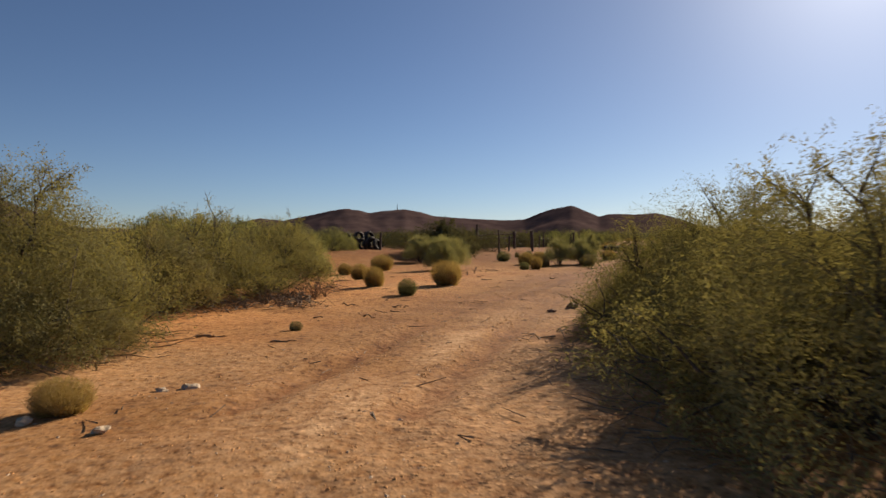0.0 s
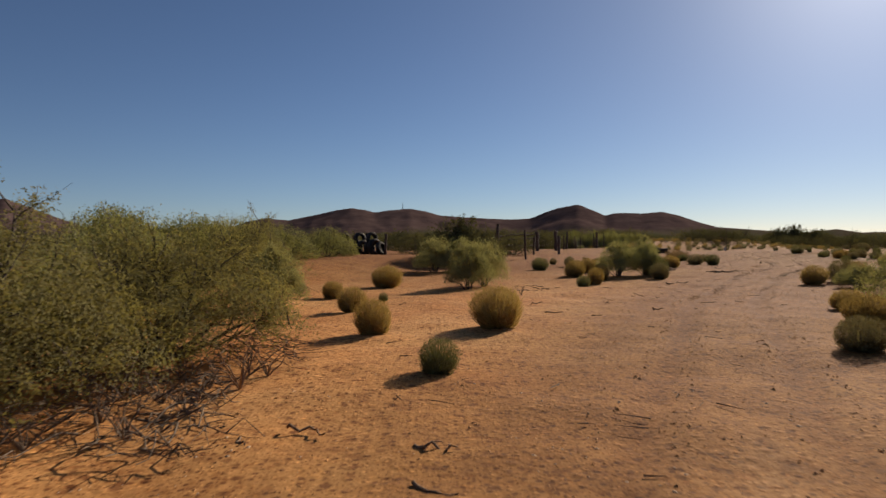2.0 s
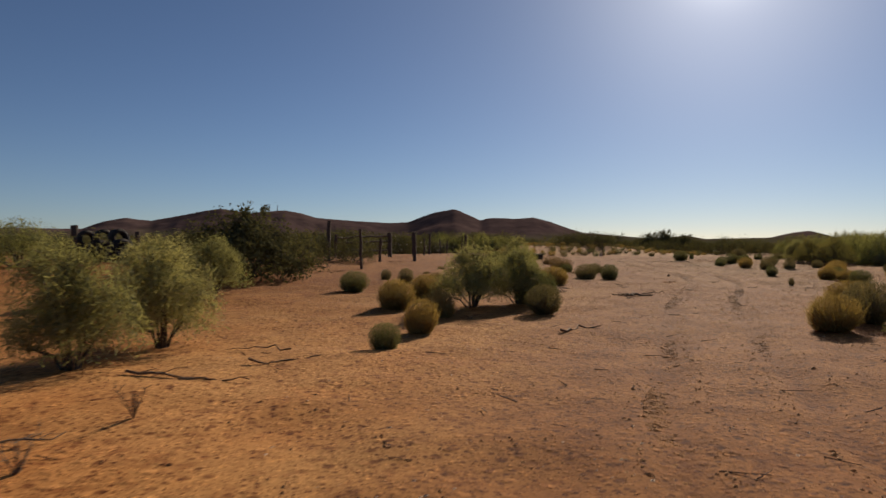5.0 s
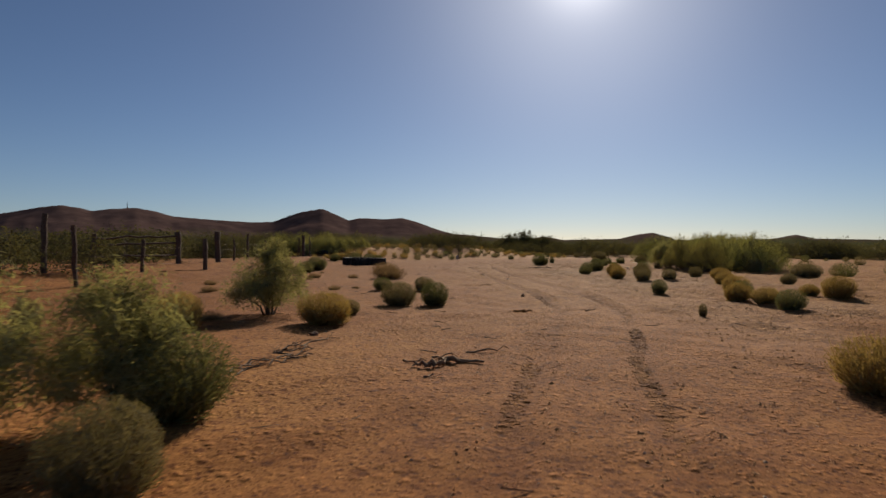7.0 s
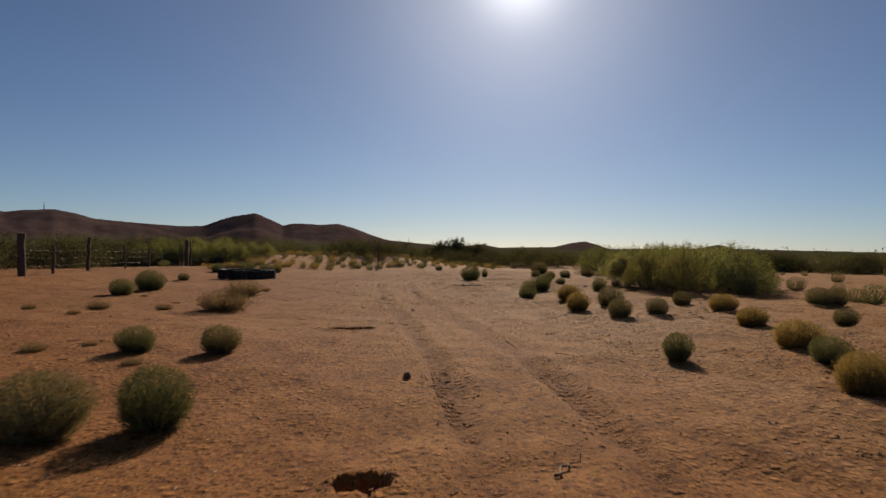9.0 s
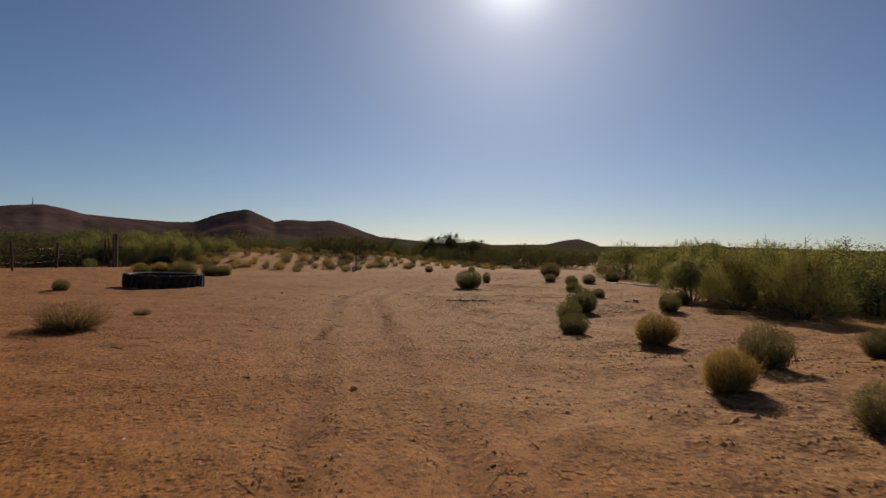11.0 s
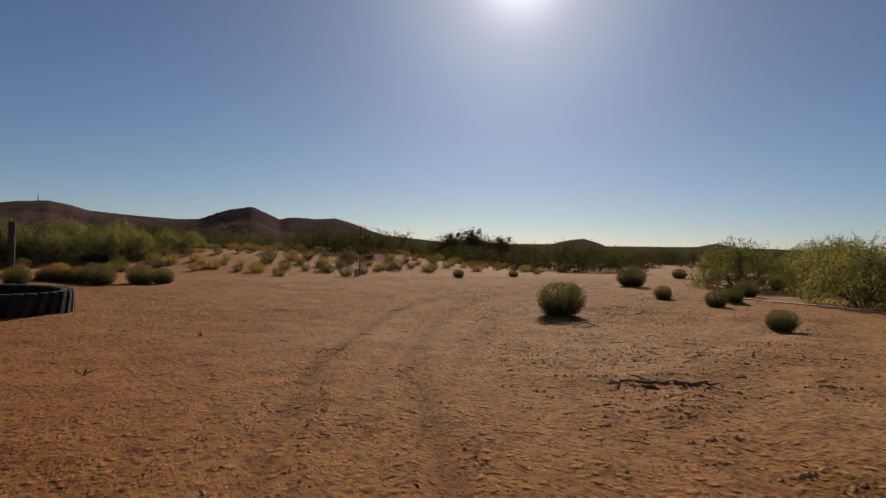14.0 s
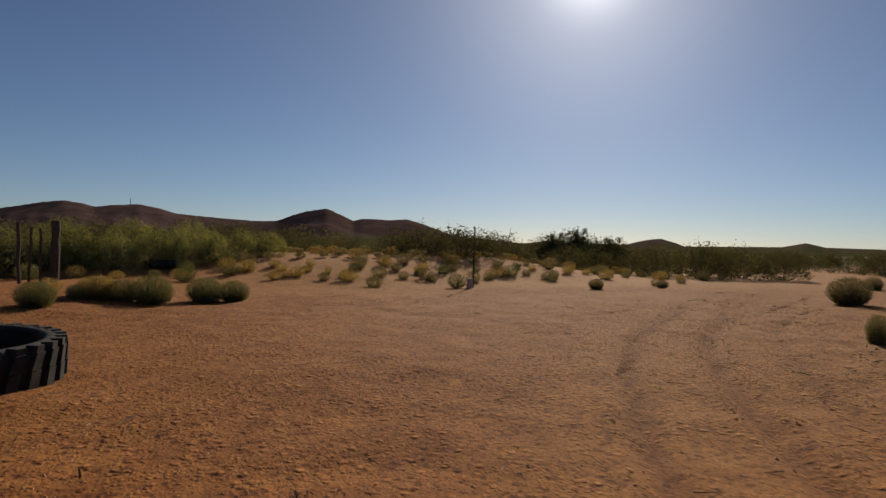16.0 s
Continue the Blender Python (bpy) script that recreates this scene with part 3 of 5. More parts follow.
        out_way[:m] = unit(c[:m] / np.array([R, R, 0.92 * H]) ** 1.5) + 0.45 * bumpy
    c[:, 2] = np.maximum(c[:, 2], 0.02)
    u = unit(way + rng.normal(size=(leaf_n, 3)) * 0.7)
    high = c[:, 2] > lift * H * rng.uniform(0.4, 1.2, leaf_n)
    reach = np.sqrt((c[:, 0] ** 2 + c[:, 1] ** 2) / R ** 2 + (c[:, 2] / H) ** 2)
    high &= reach < (1.02 if dome > 0.8 else 1.15) + 0.12 * rng.random(leaf_n)
    c, u, out_way = c[high], u[high], out_way[high]
    m = len(c)
    v, f = leaves(c, u, leaf_l * rng.uniform(0.6, 1.4, m), leaf_w * rng.uniform(0.6, 1.4, m), rng, fine, out_way)
    part("wood", *join(wood), BARK, root, smooth=True)
    if litter:
        part("dead_brush", *join(litter), TWIG, root, "brown dead twigs about the foot")
    part("crown", v, f, leaf, root)
    return root


def make_weed(seed, leaf, n=1100, fuzz=1500, flat=0.85, loose=0.0, wide=1.0, wisp=0.0):
    """A round bristly weed, 1 m across, on its own foot."""
    rng = np.random.default_rng(seed)
    root = new("round_weed")
    az, t = rng.uniform(0, 2 * np.pi, n), np.arccos(rng.uniform(-0.72, 1, n))
    s = rng.uniform(0.84, 1.02, n) * (1 + 0.13 * np.sin(az * 3 + seed) * np.sin(t * 2)) * (1 + loose * rng.normal(size=n)) * (1 + wisp * rng.random(n) ** 2 * np.clip(np.cos(t) + 0.4, 0, 1))
    tip = np.stack([0.5 * s * np.cos(az) * np.sin(t), 0.5 * s * np.sin(az) * np.sin(t), flat * (0.46 + 0.53 * s * np.cos(t))], 1)
    tip[:, 2] = np.maximum(tip[:, 2], 0.01)
    a = tip * np.array([0.1, 0.1, 0.0]) + rng.normal(size=(n, 3)) * np.array([0.03, 0.03, 0.0])
    m = a + (tip - a) * 0.55 + np.array([0, 0, -0.03]) + rng.normal(size=(n, 3)) * 0.03
    m[:, :2] *= 1.12
    m[:, 2] = np.maximum(m[:, 2], 0.01)
    side = unit(np.cross(tip - a, rng.normal(size=(n, 3))))
    w = np.array([0.0035, 0.006, 0.0]) * wide
    v = np.stack([a - side * w[0], a + side * w[0], m + side * w[1], m - side * w[1], tip], 1).reshape(-1, 3)
    i = np.arange(n)[:, None] * 5
    faces = (i + np.array([[0, 1, 2, 3]])).tolist() + (i + np.array([[3, 2, 4]])).tolist()
    part("tuft", v, faces, leaf, root)
    az, up = rng.uniform(0, 2 * np.pi, fuzz), rng.uniform(-0.85, 1, fuzz)
    ring = np.sqrt(1 - up * up)
    d = np.stack([ring * np.cos(az), ring * np.sin(az), up], 1)
    s = (0.70 + 0.30 * rng.random(fuzz) ** 0.5) * (1 + 0.10 * np.sin(az * 3 + seed) * ring + 0.06 * np.sin(az * 7 + up * 6 + seed))
    c = d * s[:, None] * np.array([0.48, 0.48, 0.5 * flat]) + np.array([0, 0, 0.48 * flat])
    c[:, 2] = np.maximum(c[:, 2], 0.01)
    bristle = rng.random((fuzz, 1)) < 0.55
    u = unit(np.where(bristle, d + rng.normal(size=d.shape) * 0.35, rng.normal(size=d.shape)))
    fv, ff = leaves(c, u, (0.06 if wide > 1 else 0.055) * wide ** 0.5 * rng.uniform(0.6, 1.4, fuzz), (0.014 if wide > 1 else 0.0105) * wide * rng.uniform(0.6, 1.4, fuzz), rng, out=np.where(bristle, 0.0, d))
    part("foliage", fv, ff, leaf, root)
    return root


KINDS = {"g": (GREEN, 0.85), "s": (STRAW, 0.8), "d": (DULL, 0.83), "w": (DRY, 0.7)}
WEEDS, FAR_WEEDS = {}, {}
for kind, (leaf, flat) in KINDS.items():
    seeds = [ord(kind) + k for k in range(3)]
    WEEDS[kind] = [make_weed(k, leaf, 700, 1600, flat, 0.16) if kind == "w" else make_weed(k, leaf, 1300 if kind == "s" else 800, 4800, flat, wisp=0.45 if kind == "s" else 0.12) for k in seeds]
    FAR_WEEDS[kind] = [make_weed(k + 50, leaf, 120, 850, flat, wide=1.7) for k in seeds]
WORDS = {
    "g": "round bristly green weed bush on sandy ground",
    "s": "round straw-yellow bristly weed bush on sandy ground",
    "d": "round dull olive-brown weed bush on sandy ground",
    "w": "thin grey-brown dried weed clump on the sand",
}
placed = random.Random(5)
used = set()


def put(ob, x, y, sx, sz, turn, sink=0.02):
    m = pose(x, y, ground_z(x, y) - sink, 0, 0, turn) @ Matrix.Diagonal((sx, sx, sz, 1))
    if ob.name not in used:
        used.add(ob.name)
        ob.matrix_world = m
        return ob
    c = copy_thing(ob, m)
    c.matrix_basis = m
    return c


def weed(x, y, w, h, kind):
    side, _ = from_track(x, y)
    ob = placed.choice((WEEDS if abs(side[0]) < 13 and y < 78 else FAR_WEEDS)[kind])
    flat = KINDS[kind][1]
    tagged(put(ob, x, y, w * 1.02, max(h, {"w": 0.4, "s": 0.62}.get(kind, 0.7) * w) / flat, placed.uniform(0, 360)), WORDS[kind], "bush", "round weeds on the flat")


weed(-3.51, 9.01, 0.37, 0.24, "s")
weed(-1.67, 16.99, 0.39, 0.34, "g")
weed(19.58, 44.66, 0.53, 0.45, "s")
weed(-2.79, 12.43, 0.16, 0.13, "d")
weed(10.36, 38.8, 0.58, 0.50, "g")
weed(21.47, 49.11, 0.55, 0.39, "g")
weed(7.63, 36.52, 0.82, 0.47, "s")
weed(-3.09, 21.98, 0.51, 0.46, "s")
weed(16.65, 37.04, 0.55, 0.44, "s")
weed(-2.50, 19.46, 0.49, 0.49, "s")
weed(22.38, 50.26, 0.53, 0.50, "g")
weed(-0.84, 20.11, 0.75, 0.60, "s")
weed(2.12, 27.62, 0.38, 0.33, "g")
weed(2.76, 17.86, 0.57, 0.40, "d")
weed(13.92, 35.31, 0.15, 0.24, "d")
weed(-2.71, 23.69, 0.20, 0.20, "g")
weed(21.67, 47.46, 0.65, 0.48, "s")
weed(9.33, 42.92, 0.35, 0.14, "w")
weed(10.44, 42.38, 0.50, 0.33, "g")
weed(18.06, 38.17, 0.52, 0.33, "g")
weed(16.36, 39.08, 0.40, 0.36, "g")
weed(11.38, 41.95, 0.52, 0.36, "d")
weed(16.16, 35.37, 0.58, 0.42, "g")
weed(-3.84, 24.59, 0.45, 0.37, "s")
weed(8.18, 27.77, 0.66, 0.52, "s")
weed(2.76, 28.94, 0.47, 0.49, "s")
weed(5.07, 21.64, 0.56, 0.36, "s")
weed(9.62, 38.85, 0.72, 0.50, "d")
weed(24.09, 51.81, 0.74, 0.59, "g")
weed(18.88, 39.11, 0.66, 0.44, "s")
weed(16.65, 36.31, 0.57, 0.37, "s")
weed(-4.81, 25.59, 0.37, 0.33, "g")
weed(29.40, 63.82, 0.36, 0.54, "g")
weed(4.2, 19.88, 0.65, 0.42, "s")
weed(5.16, 30.65, 0.62, 0.52, "d")
weed(19.59, 36.84, 0.73, 0.54, "s")
weed(2.77, 31.66, 0.67, 0.57, "s")
weed(27.52, 54.91, 0.43, 0.33, "g")
weed(20.64, 41.08, 0.57, 0.39, "s")
weed(11.13, 30.53, 0.83, 0.46, "s")
weed(19.68, 37.62, 0.47, 0.27, "s")
weed(22.52, 40.43, 0.48, 0.36, "d")
weed(-2.97, 28.10, 0.84, 0.60, "s")
weed(19.35, 43.12, 0.51, 0.43, "d")
weed(3.63, 33.34, 0.69, 0.52, "s")
weed(20.55, 43.24, 0.50, 0.41, "d")
weed(12.48, 48.01, 1.20, 0.48, "w")
weed(2.26, 35.30, 0.71, 0.45, "g")
weed(28.99, 57.71, 0.59, 0.42, "g")
weed(23.24, 43.66, 0.70, 0.43, "s")
weed(21.26, 45.39, 0.69, 0.56, "d")
weed(27.01, 61.45, 1.07, 0.67, "g")
weed(23.73, 45.30, 0.51, 0.42, "d")
weed(27.44, 43.83, 0.77, 0.46, "d")
weed(3.33, 30.59, 0.55, 0.47, "s")
weed(10.72, 53.63, 0.71, 0.50, "g")
weed(8.31, 37.59, 0.34, 0.27, "d")
weed(13.85, 52.62, 1.14, 0.49, "w")
weed(3.41, 38.78, 0.32, 0.32, "d")
weed(9.30, 28.32, 0.83, 0.66, "d")
weed(5.46, 31.99, 0.93, 0.67, "g")
weed(30.49, 44.48, 0.69, 0.38, "d")
weed(38.35, 70.45, 1.30, 0.61, "d")
weed(32.36, 61.67, 0.60, 0.46, "g")
weed(11.59, 55.61, 0.97, 0.49, "g")
weed(34.03, 62.41, 0.66, 0.41, "g")
weed(33.30, 64.25, 0.56, 0.44, "d")
weed(28.45, 78.34, 0.74, 0.57, "g")
weed(25.75, 79.77, 0.66, 0.50, "d")
weed(5.60, 36.75, 0.68, 0.52, "s")
weed(3.73, 36.99, 0.43, 0.43, "d")
weed(22.45, 81.95, 0.54, 0.43, "s")
weed(33.78, 77.20, 0.60, 0.43, "d")
weed(19.34, 83.58, 0.76, 0.48, "g")
weed(37.52, 64.48, 0.88, 0.48, "d")
weed(34.50, 48.92, 0.80, 0.49, "d")
weed(23.43, 82.68, 0.67, 0.45, "s")
weed(30.16, 80.51, 0.69, 0.59, "d")
weed(37.25, 77.50, 0.50, 0.37, "d")
weed(28.68, 81.29, 0.51, 0.41, "d")
weed(24.83, 83.36, 0.37, 0.33, "s")
weed(13.47, 62.95, 0.53, 0.34, "d")
weed(38.07, 78.83, 0.44, 0.34, "d")
weed(28.83, 83.30, 0.49, 0.40, "s")
weed(47.35, 75.58, 0.87, 0.49, "d")
weed(34.28, 81.01, 0.49, 0.45, "d")
weed(32.54, 82.37, 0.66, 0.45, "s")
weed(40.85, 80.26, 0.53, 0.37, "d")


weed(26.13, 51.06, 0.55, 0.5, "g")
weed(16.38, 71.9, 0.78, 0.38, "g")
weed(17.3, 73.8, 0.9, 0.48, "s")
weed(17.85, 73.7, 0.8, 0.45, "d")
weed(18.45, 73.5, 1.0, 0.54, "g")
weed(19.65, 74.2, 0.95, 0.56, "g")
weed(20.35, 74.4, 0.8, 0.58, "g")
weed(16.3, 73.8, 0.62, 0.38, "s")
weed(16.9, 73.3, 0.4, 0.36, "g")
weed(19.3, 80.5, 0.8, 0.5, "g")


CLOSE = [make_shrub("creosote_shrub", 21, 2.0, 1.75, 22, 11, 7, 140000, 0.028, 0.0125, LEAF, 0, 0.1, True, 220, 0.6, lift=0.06)]
NEAR = [make_shrub("creosote_shrub", k, h, 1.75, 20, 10, 6, 56000, 0.038, 0.02, LEAF, b, 0.1, True, 240, 0.55, lift=0.2) for k, h, b in ((28, 2.0, 7), (22, 1.9, 9))]
MID = [make_shrub("creosote_shrub", k, 2.0, 1.75, 15, 6, 4, 13000, 0.064, 0.048, OLIVE, b, 0.1, dome=0.85) for k, b in ((23, 3), (24, 0))]
FARS = [make_shrub("creosote_shrub", k, 1.9, 1.75, 12, 4, 3, 2200, 0.1, 0.085, FAR_LEAF, b, 0.12, dome=0.85, light=True) for k, b in ((25, 0), (26, 0), (27, 0))]
FEATHERS = [make_shrub("feathery_shrub", 31, 1.3, 0.75, 10, 7, 5, 20000, 0.075, 0.0125, FEATHER, 0, -0.1, False, dome=0.45, lift=0.3), make_shrub("feathery_shrub", 32, 1.25, 0.8, 10, 7, 5, 20000, 0.075, 0.0125, FEATHER, 0, -0.1, False, dome=0.45, lift=0.3)]


def shrub(kind, x, y, R, H, label="dense olive-green creosote shrub with bare twigs above"):
    ob = placed.choice(kind)
    r0, h0 = (0.78, 1.28) if kind is FEATHERS else (1.95, 2.15)
    tagged(put(ob, x, y, R / r0, H / h0, placed.uniform(0, 360), 0.03), label, "shrub", "desert shrubs")


# beside the start of the track
shrub(CLOSE, 1.2, 8.3, 1.65, 1.55)
shrub(CLOSE, 1.75, 11.4, 1.55, 1.65)
# filler shrub added in the gap so the ground before it lies in shade
shrub(CLOSE, 1.4, 9.85, 1.25, 1.25)
shrub(NEAR, 2.5, 13.9, 1.25, 1.35)
shrub(NEAR, 1.3, 12.75, 0.85, 0.8, "low olive-green creosote shrub at the edge of the track")
shrub(NEAR, 3.6, 9.6, 1.6, 1.85)
shrub(NEAR, 4.3, 12.4, 1.5, 1.7)
shrub(CLOSE, -5.45, 11.3, 1.75, 1.9)
shrub(NEAR, -5.35, 14.7, 1.35, 1.5)
shrub(NEAR, -5.2, 16.0, 1.5, 1.62)
shrub(NEAR, -4.5, 17.75, 1.6, 1.5)
shrub(NEAR, -6.9, 14.6, 1.6, 1.65)
shrub(NEAR, -6.5, 9.6, 1.5, 1.6)
shrub(MID, -6.9, 17.6, 1.6, 1.6)
shrub(MID, -6.7, 20.6, 1.5, 1.55)
shrub(FEATHERS, -4.6, 22.6, 0.62, 1.0, "feathery grey-green shrub on thin bare stems")
shrub(NEAR, -5.8, 24.9, 1.5, 1.75)
shrub(MID, -7.8, 23.4, 1.6, 1.9)
shrub(MID, -8.6, 29.0, 1.6, 1.9)
shrub(MID, -7.42, 30.70, 1.43, 1.87)
shrub(MID, -9.45, 28.13, 1.80, 1.98)
shrub(MID, -9.84, 33.38, 1.70, 1.78)
shrub(MID, 8.2, 24.3, 1.2, 1.2)
shrub(FEATHERS, 5.7, 20.3, 0.8, 1.05, "feathery grey-green shrub on thin bare stems")
shrub(NEAR, 4.6, 17.6, 0.8, 0.9)
shrub(MID, 10.74, 22.73, 1.42, 1.51)
FW = "feathery grey-green shrub on thin bare stems"
shrub(FEATHERS, -0.87, 26.95, 0.62, 1.20, FW)
shrub(FEATHERS, -0.38, 28.30, 0.66, 1.22, FW)
shrub(FEATHERS, -1.70, 34.34, 0.82, 1.27, FW)
shrub(FEATHERS, -0.81, 34.99, 0.82, 1.27, FW)
shrub(FEATHERS, 4.19, 31.72, 0.73, 1.14, FW)
shrub(FEATHERS, 5.16, 32.01, 0.55, 1.10, FW)
shrub(FEATHERS, 7.02, 37.95, 0.74, 1.12, FW)
shrub(MID, -8.0, 36.6, 1.9, 1.6)
shrub(MID, -6.4, 39.6, 1.5, 1.4)
# beyond the flat
for sx, sy, sr, sh in ((28.45, 50.9, 1.25, 1.6), (28.0, 49.0, 1.1, 1.6), (30.3, 51.4, 1.5, 1.75), (30.6, 48.6, 1.5, 1.75), (31.6, 50.6, 1.6, 1.8), (33.2, 50.84, 1.87, 1.97), (34.7, 54.0, 1.96, 2.06), (37.3, 56.0, 2.05, 2.05),
                       (37.1, 60.5, 1.9, 2.05), (39.22, 59.49, 2.21, 2.21), (42.5, 68.3, 2.3, 2.3), (43.39, 64.38, 2.38, 2.38), (47.80, 67.26, 2.63, 2.43), (51.74, 70.36, 2.63, 2.43)):
    shrub(NEAR if sx < 29 else MID, sx, sy, sr, sh)


shrub(FEATHERS, 29.75, 53.3, 1.05, 1.4, FW)
shrub(FEATHERS, 8.58, 26.63, 0.55, 0.55, FW)


# the front of the scrub that closes the flat
BELT = [(-62, 46), (-40, 50), (-22, 49), (-13, 54), (-3, 58), (3, 63), (8, 76), (13, 86), (19, 93), (26, 96), (33, 89), (43, 95), (51, 89), (59, 93), (65, 96)]
BELT_RIGHT = [(64, 84), (70, 78), (66, 66), (72, 58)]
belt_rng = random.Random(9)
for line in (BELT, BELT_RIGHT):
    for (ax, ay), (bx, by) in zip(line, line[1:]):
        n = max(1, int(math.hypot(bx - ax, by - ay) / 2.2))
        for k in range(n):
            f = (k + belt_rng.random()) / n
            for deep in (0, belt_rng.uniform(3, 6), belt_rng.uniform(7, 14)):
                if belt_rng.random() < 0.3:
                    continue
                sx, sy = ax + (bx - ax) * f + belt_rng.uniform(-1.4, 1.4), ay + (by - ay) * f + deep + belt_rng.uniform(-1.2, 1.2)
                sr = belt_rng.uniform(1.1, 3.0)
                shrub(FARS, sx, sy, sr, min(2.2, sr * belt_rng.uniform(0.5, 0.95) * 1.12 + 0.02 * deep), "dark olive-green desert shrub at the edge of the flat")
TREE = [make_shrub("desert_tree", 41, 2.0, 1.75, 14, 7, 4, 12000, 0.085, 0.075, FAR_LEAF, 9, 0.1, dome=0.6)]
shrub(TREE, -0.6, 39.3, 2.1, 2.0, "dark green shrub with tall bare branches on top")
shrub(TREE, 48.57, 100.16, 2.9, 3.0, "tall dark desert tree with thin branches on top")
shrub(TREE, 51.2, 99.5, 3.3, 2.4, "tall dark desert tree with thin branches on top")
shrub(TREE, 46.6, 100.5, 2.6, 2.6, "dark olive-green desert shrub at the edge of the flat")
for sx, sy, sr, sh in ((45.4, 87.2, 1.9, 2.25), (47.4, 85.6, 2.0, 2.4), (49.0, 84.2, 1.9, 2.3), (50.6, 82.6, 1.6, 1.95), (42.5, 92.5, 1.8, 1.9), (-9.97, 36.22, 1.67, 1.84), (-11.52, 39.51, 1.74, 1.82), (-12.60, 41.88, 1.83, 1.91), (-11.48, 30.65, 1.78, 2.14), (-14.29, 36.19, 1.93, 2.20), (-14.86, 42.47, 1.81, 1.89), (-2.75, 45.01, 1.25, 1.52), (-0.89, 41.49, 1.34, 1.52), (0.68, 43.31, 1.34, 1.52), (0.93, 48.87, 1.48, 1.58),
                       (3.20, 50.24, 1.26, 1.47), (2.30, 61.32, 1.66, 1.87), (5.60, 67.92, 1.41, 1.62), (8.67, 73.92, 1.38, 1.58), (13.10, 82.93, 1.52, 1.83), (15.91, 85.68, 1.52, 1.82)):
    shrub(FARS if sy > 40 else MID, sx, sy, sr, sh)


for sx, sy, sr, sh in ((13.3, 84.6, 1.1, 1.55), (14.4, 84.5, 1.05, 1.7), (15.6, 84.7, 1.0, 1.65), (16.8, 84.7, 1.1, 1.6), (18.1, 85.3, 1.05, 1.75), (19.3, 85.5, 1.1, 1.6), (20.4, 86.2, 1.0, 1.5), (21.8, 88.2, 1.15, 1.3), (23.2, 88.8, 1.1, 1.15), (14.8, 86.8, 1.4, 2.0), (17.2, 87.4, 1.4, 1.95), (19.6, 88.2, 1.3, 1.85)):
    shrub(MID, sx, sy, sr, sh)
for sx, sy, sr, sh in ((72.3, 92.6, 1.6, 2.1), (74.8, 91.4, 1.8, 2.2), (76.5, 93.6, 1.8, 2.3), (73.8, 96.5, 1.9, 2.2), (84, 108, 2.4, 2.3), (88, 112, 2.6, 2.4), (92, 118, 2.8, 2.4), (97, 121, 2.8, 2.6), (102, 124, 3.0, 2.6), (96.6, 113.6, 2.3, 2.3)):
    shrub(FARS, sx, sy, sr, sh, "dark olive-green desert shrub at the edge of the flat")


# extra low shrubs added to fill out the masses and shade their feet
shrub(CLOSE, -4.9, 11.0, 1.15, 0.95)
shrub(CLOSE, 1.5, 10.9, 1.2, 0.95)
shrub(CLOSE, 2.1, 12.6, 1.2, 1.3)


def build_belt():
    """The scrub behind it, which thins out towards the hills."""
    rng = np.random.default_rng(77)
    vs = []
    for _ in range(2600):
        a, d = rng.uniform(-50, 95), 70 + 520 * rng.random() ** 1.6
        x, y = 12 + d * np.sin(np.radians(a)), 40 + d * np.cos(np.radians(a))
        side, along = from_track(x, y)
        if abs(side[0]) < 5 + 0.03 * d and along[0] < LLEN[-1] - 1:
            continue
        if -12 < x < 66 and y < 108:
            continue
        R = rng.uniform(1.0, 2.6) * (1 + 0.0012 * d)
        H = R * rng.uniform(0.65, 1.1)
        n = int(np.clip(26000 / d, 40, 340))
        az, t = rng.uniform(0, 2 * np.pi, n), np.arccos(rng.uniform(-0.1, 1, n))
        s = (0.35 + 0.62 * rng.random(n) ** 0.7) * (1 + 0.12 * np.sin(az * 3 + d))
        c = np.stack([x + R * s * np.cos(az) * np.sin(t), y + R * s * np.sin(az) * np.sin(t), ground_z(x, y) + np.maximum(0.1, H * s * np.cos(t))], 1)
        u = unit(rng.normal(size=(n, 3)))
        q = np.sqrt(R * H / n)
        vs.append(leaves(c, u, q * rng.uniform(1.2, 2.4, n), q * rng.uniform(0.8, 1.6, n), rng)[0])
    v = np.concatenate(vs)
    ob = part("distant_scrub", v, np.arange(len(v)).reshape(-1, 3), FAR_LEAF)
    tagged(ob, "wide belt of dark green desert scrub far off", "scrub", kind="stuff")


build_belt()


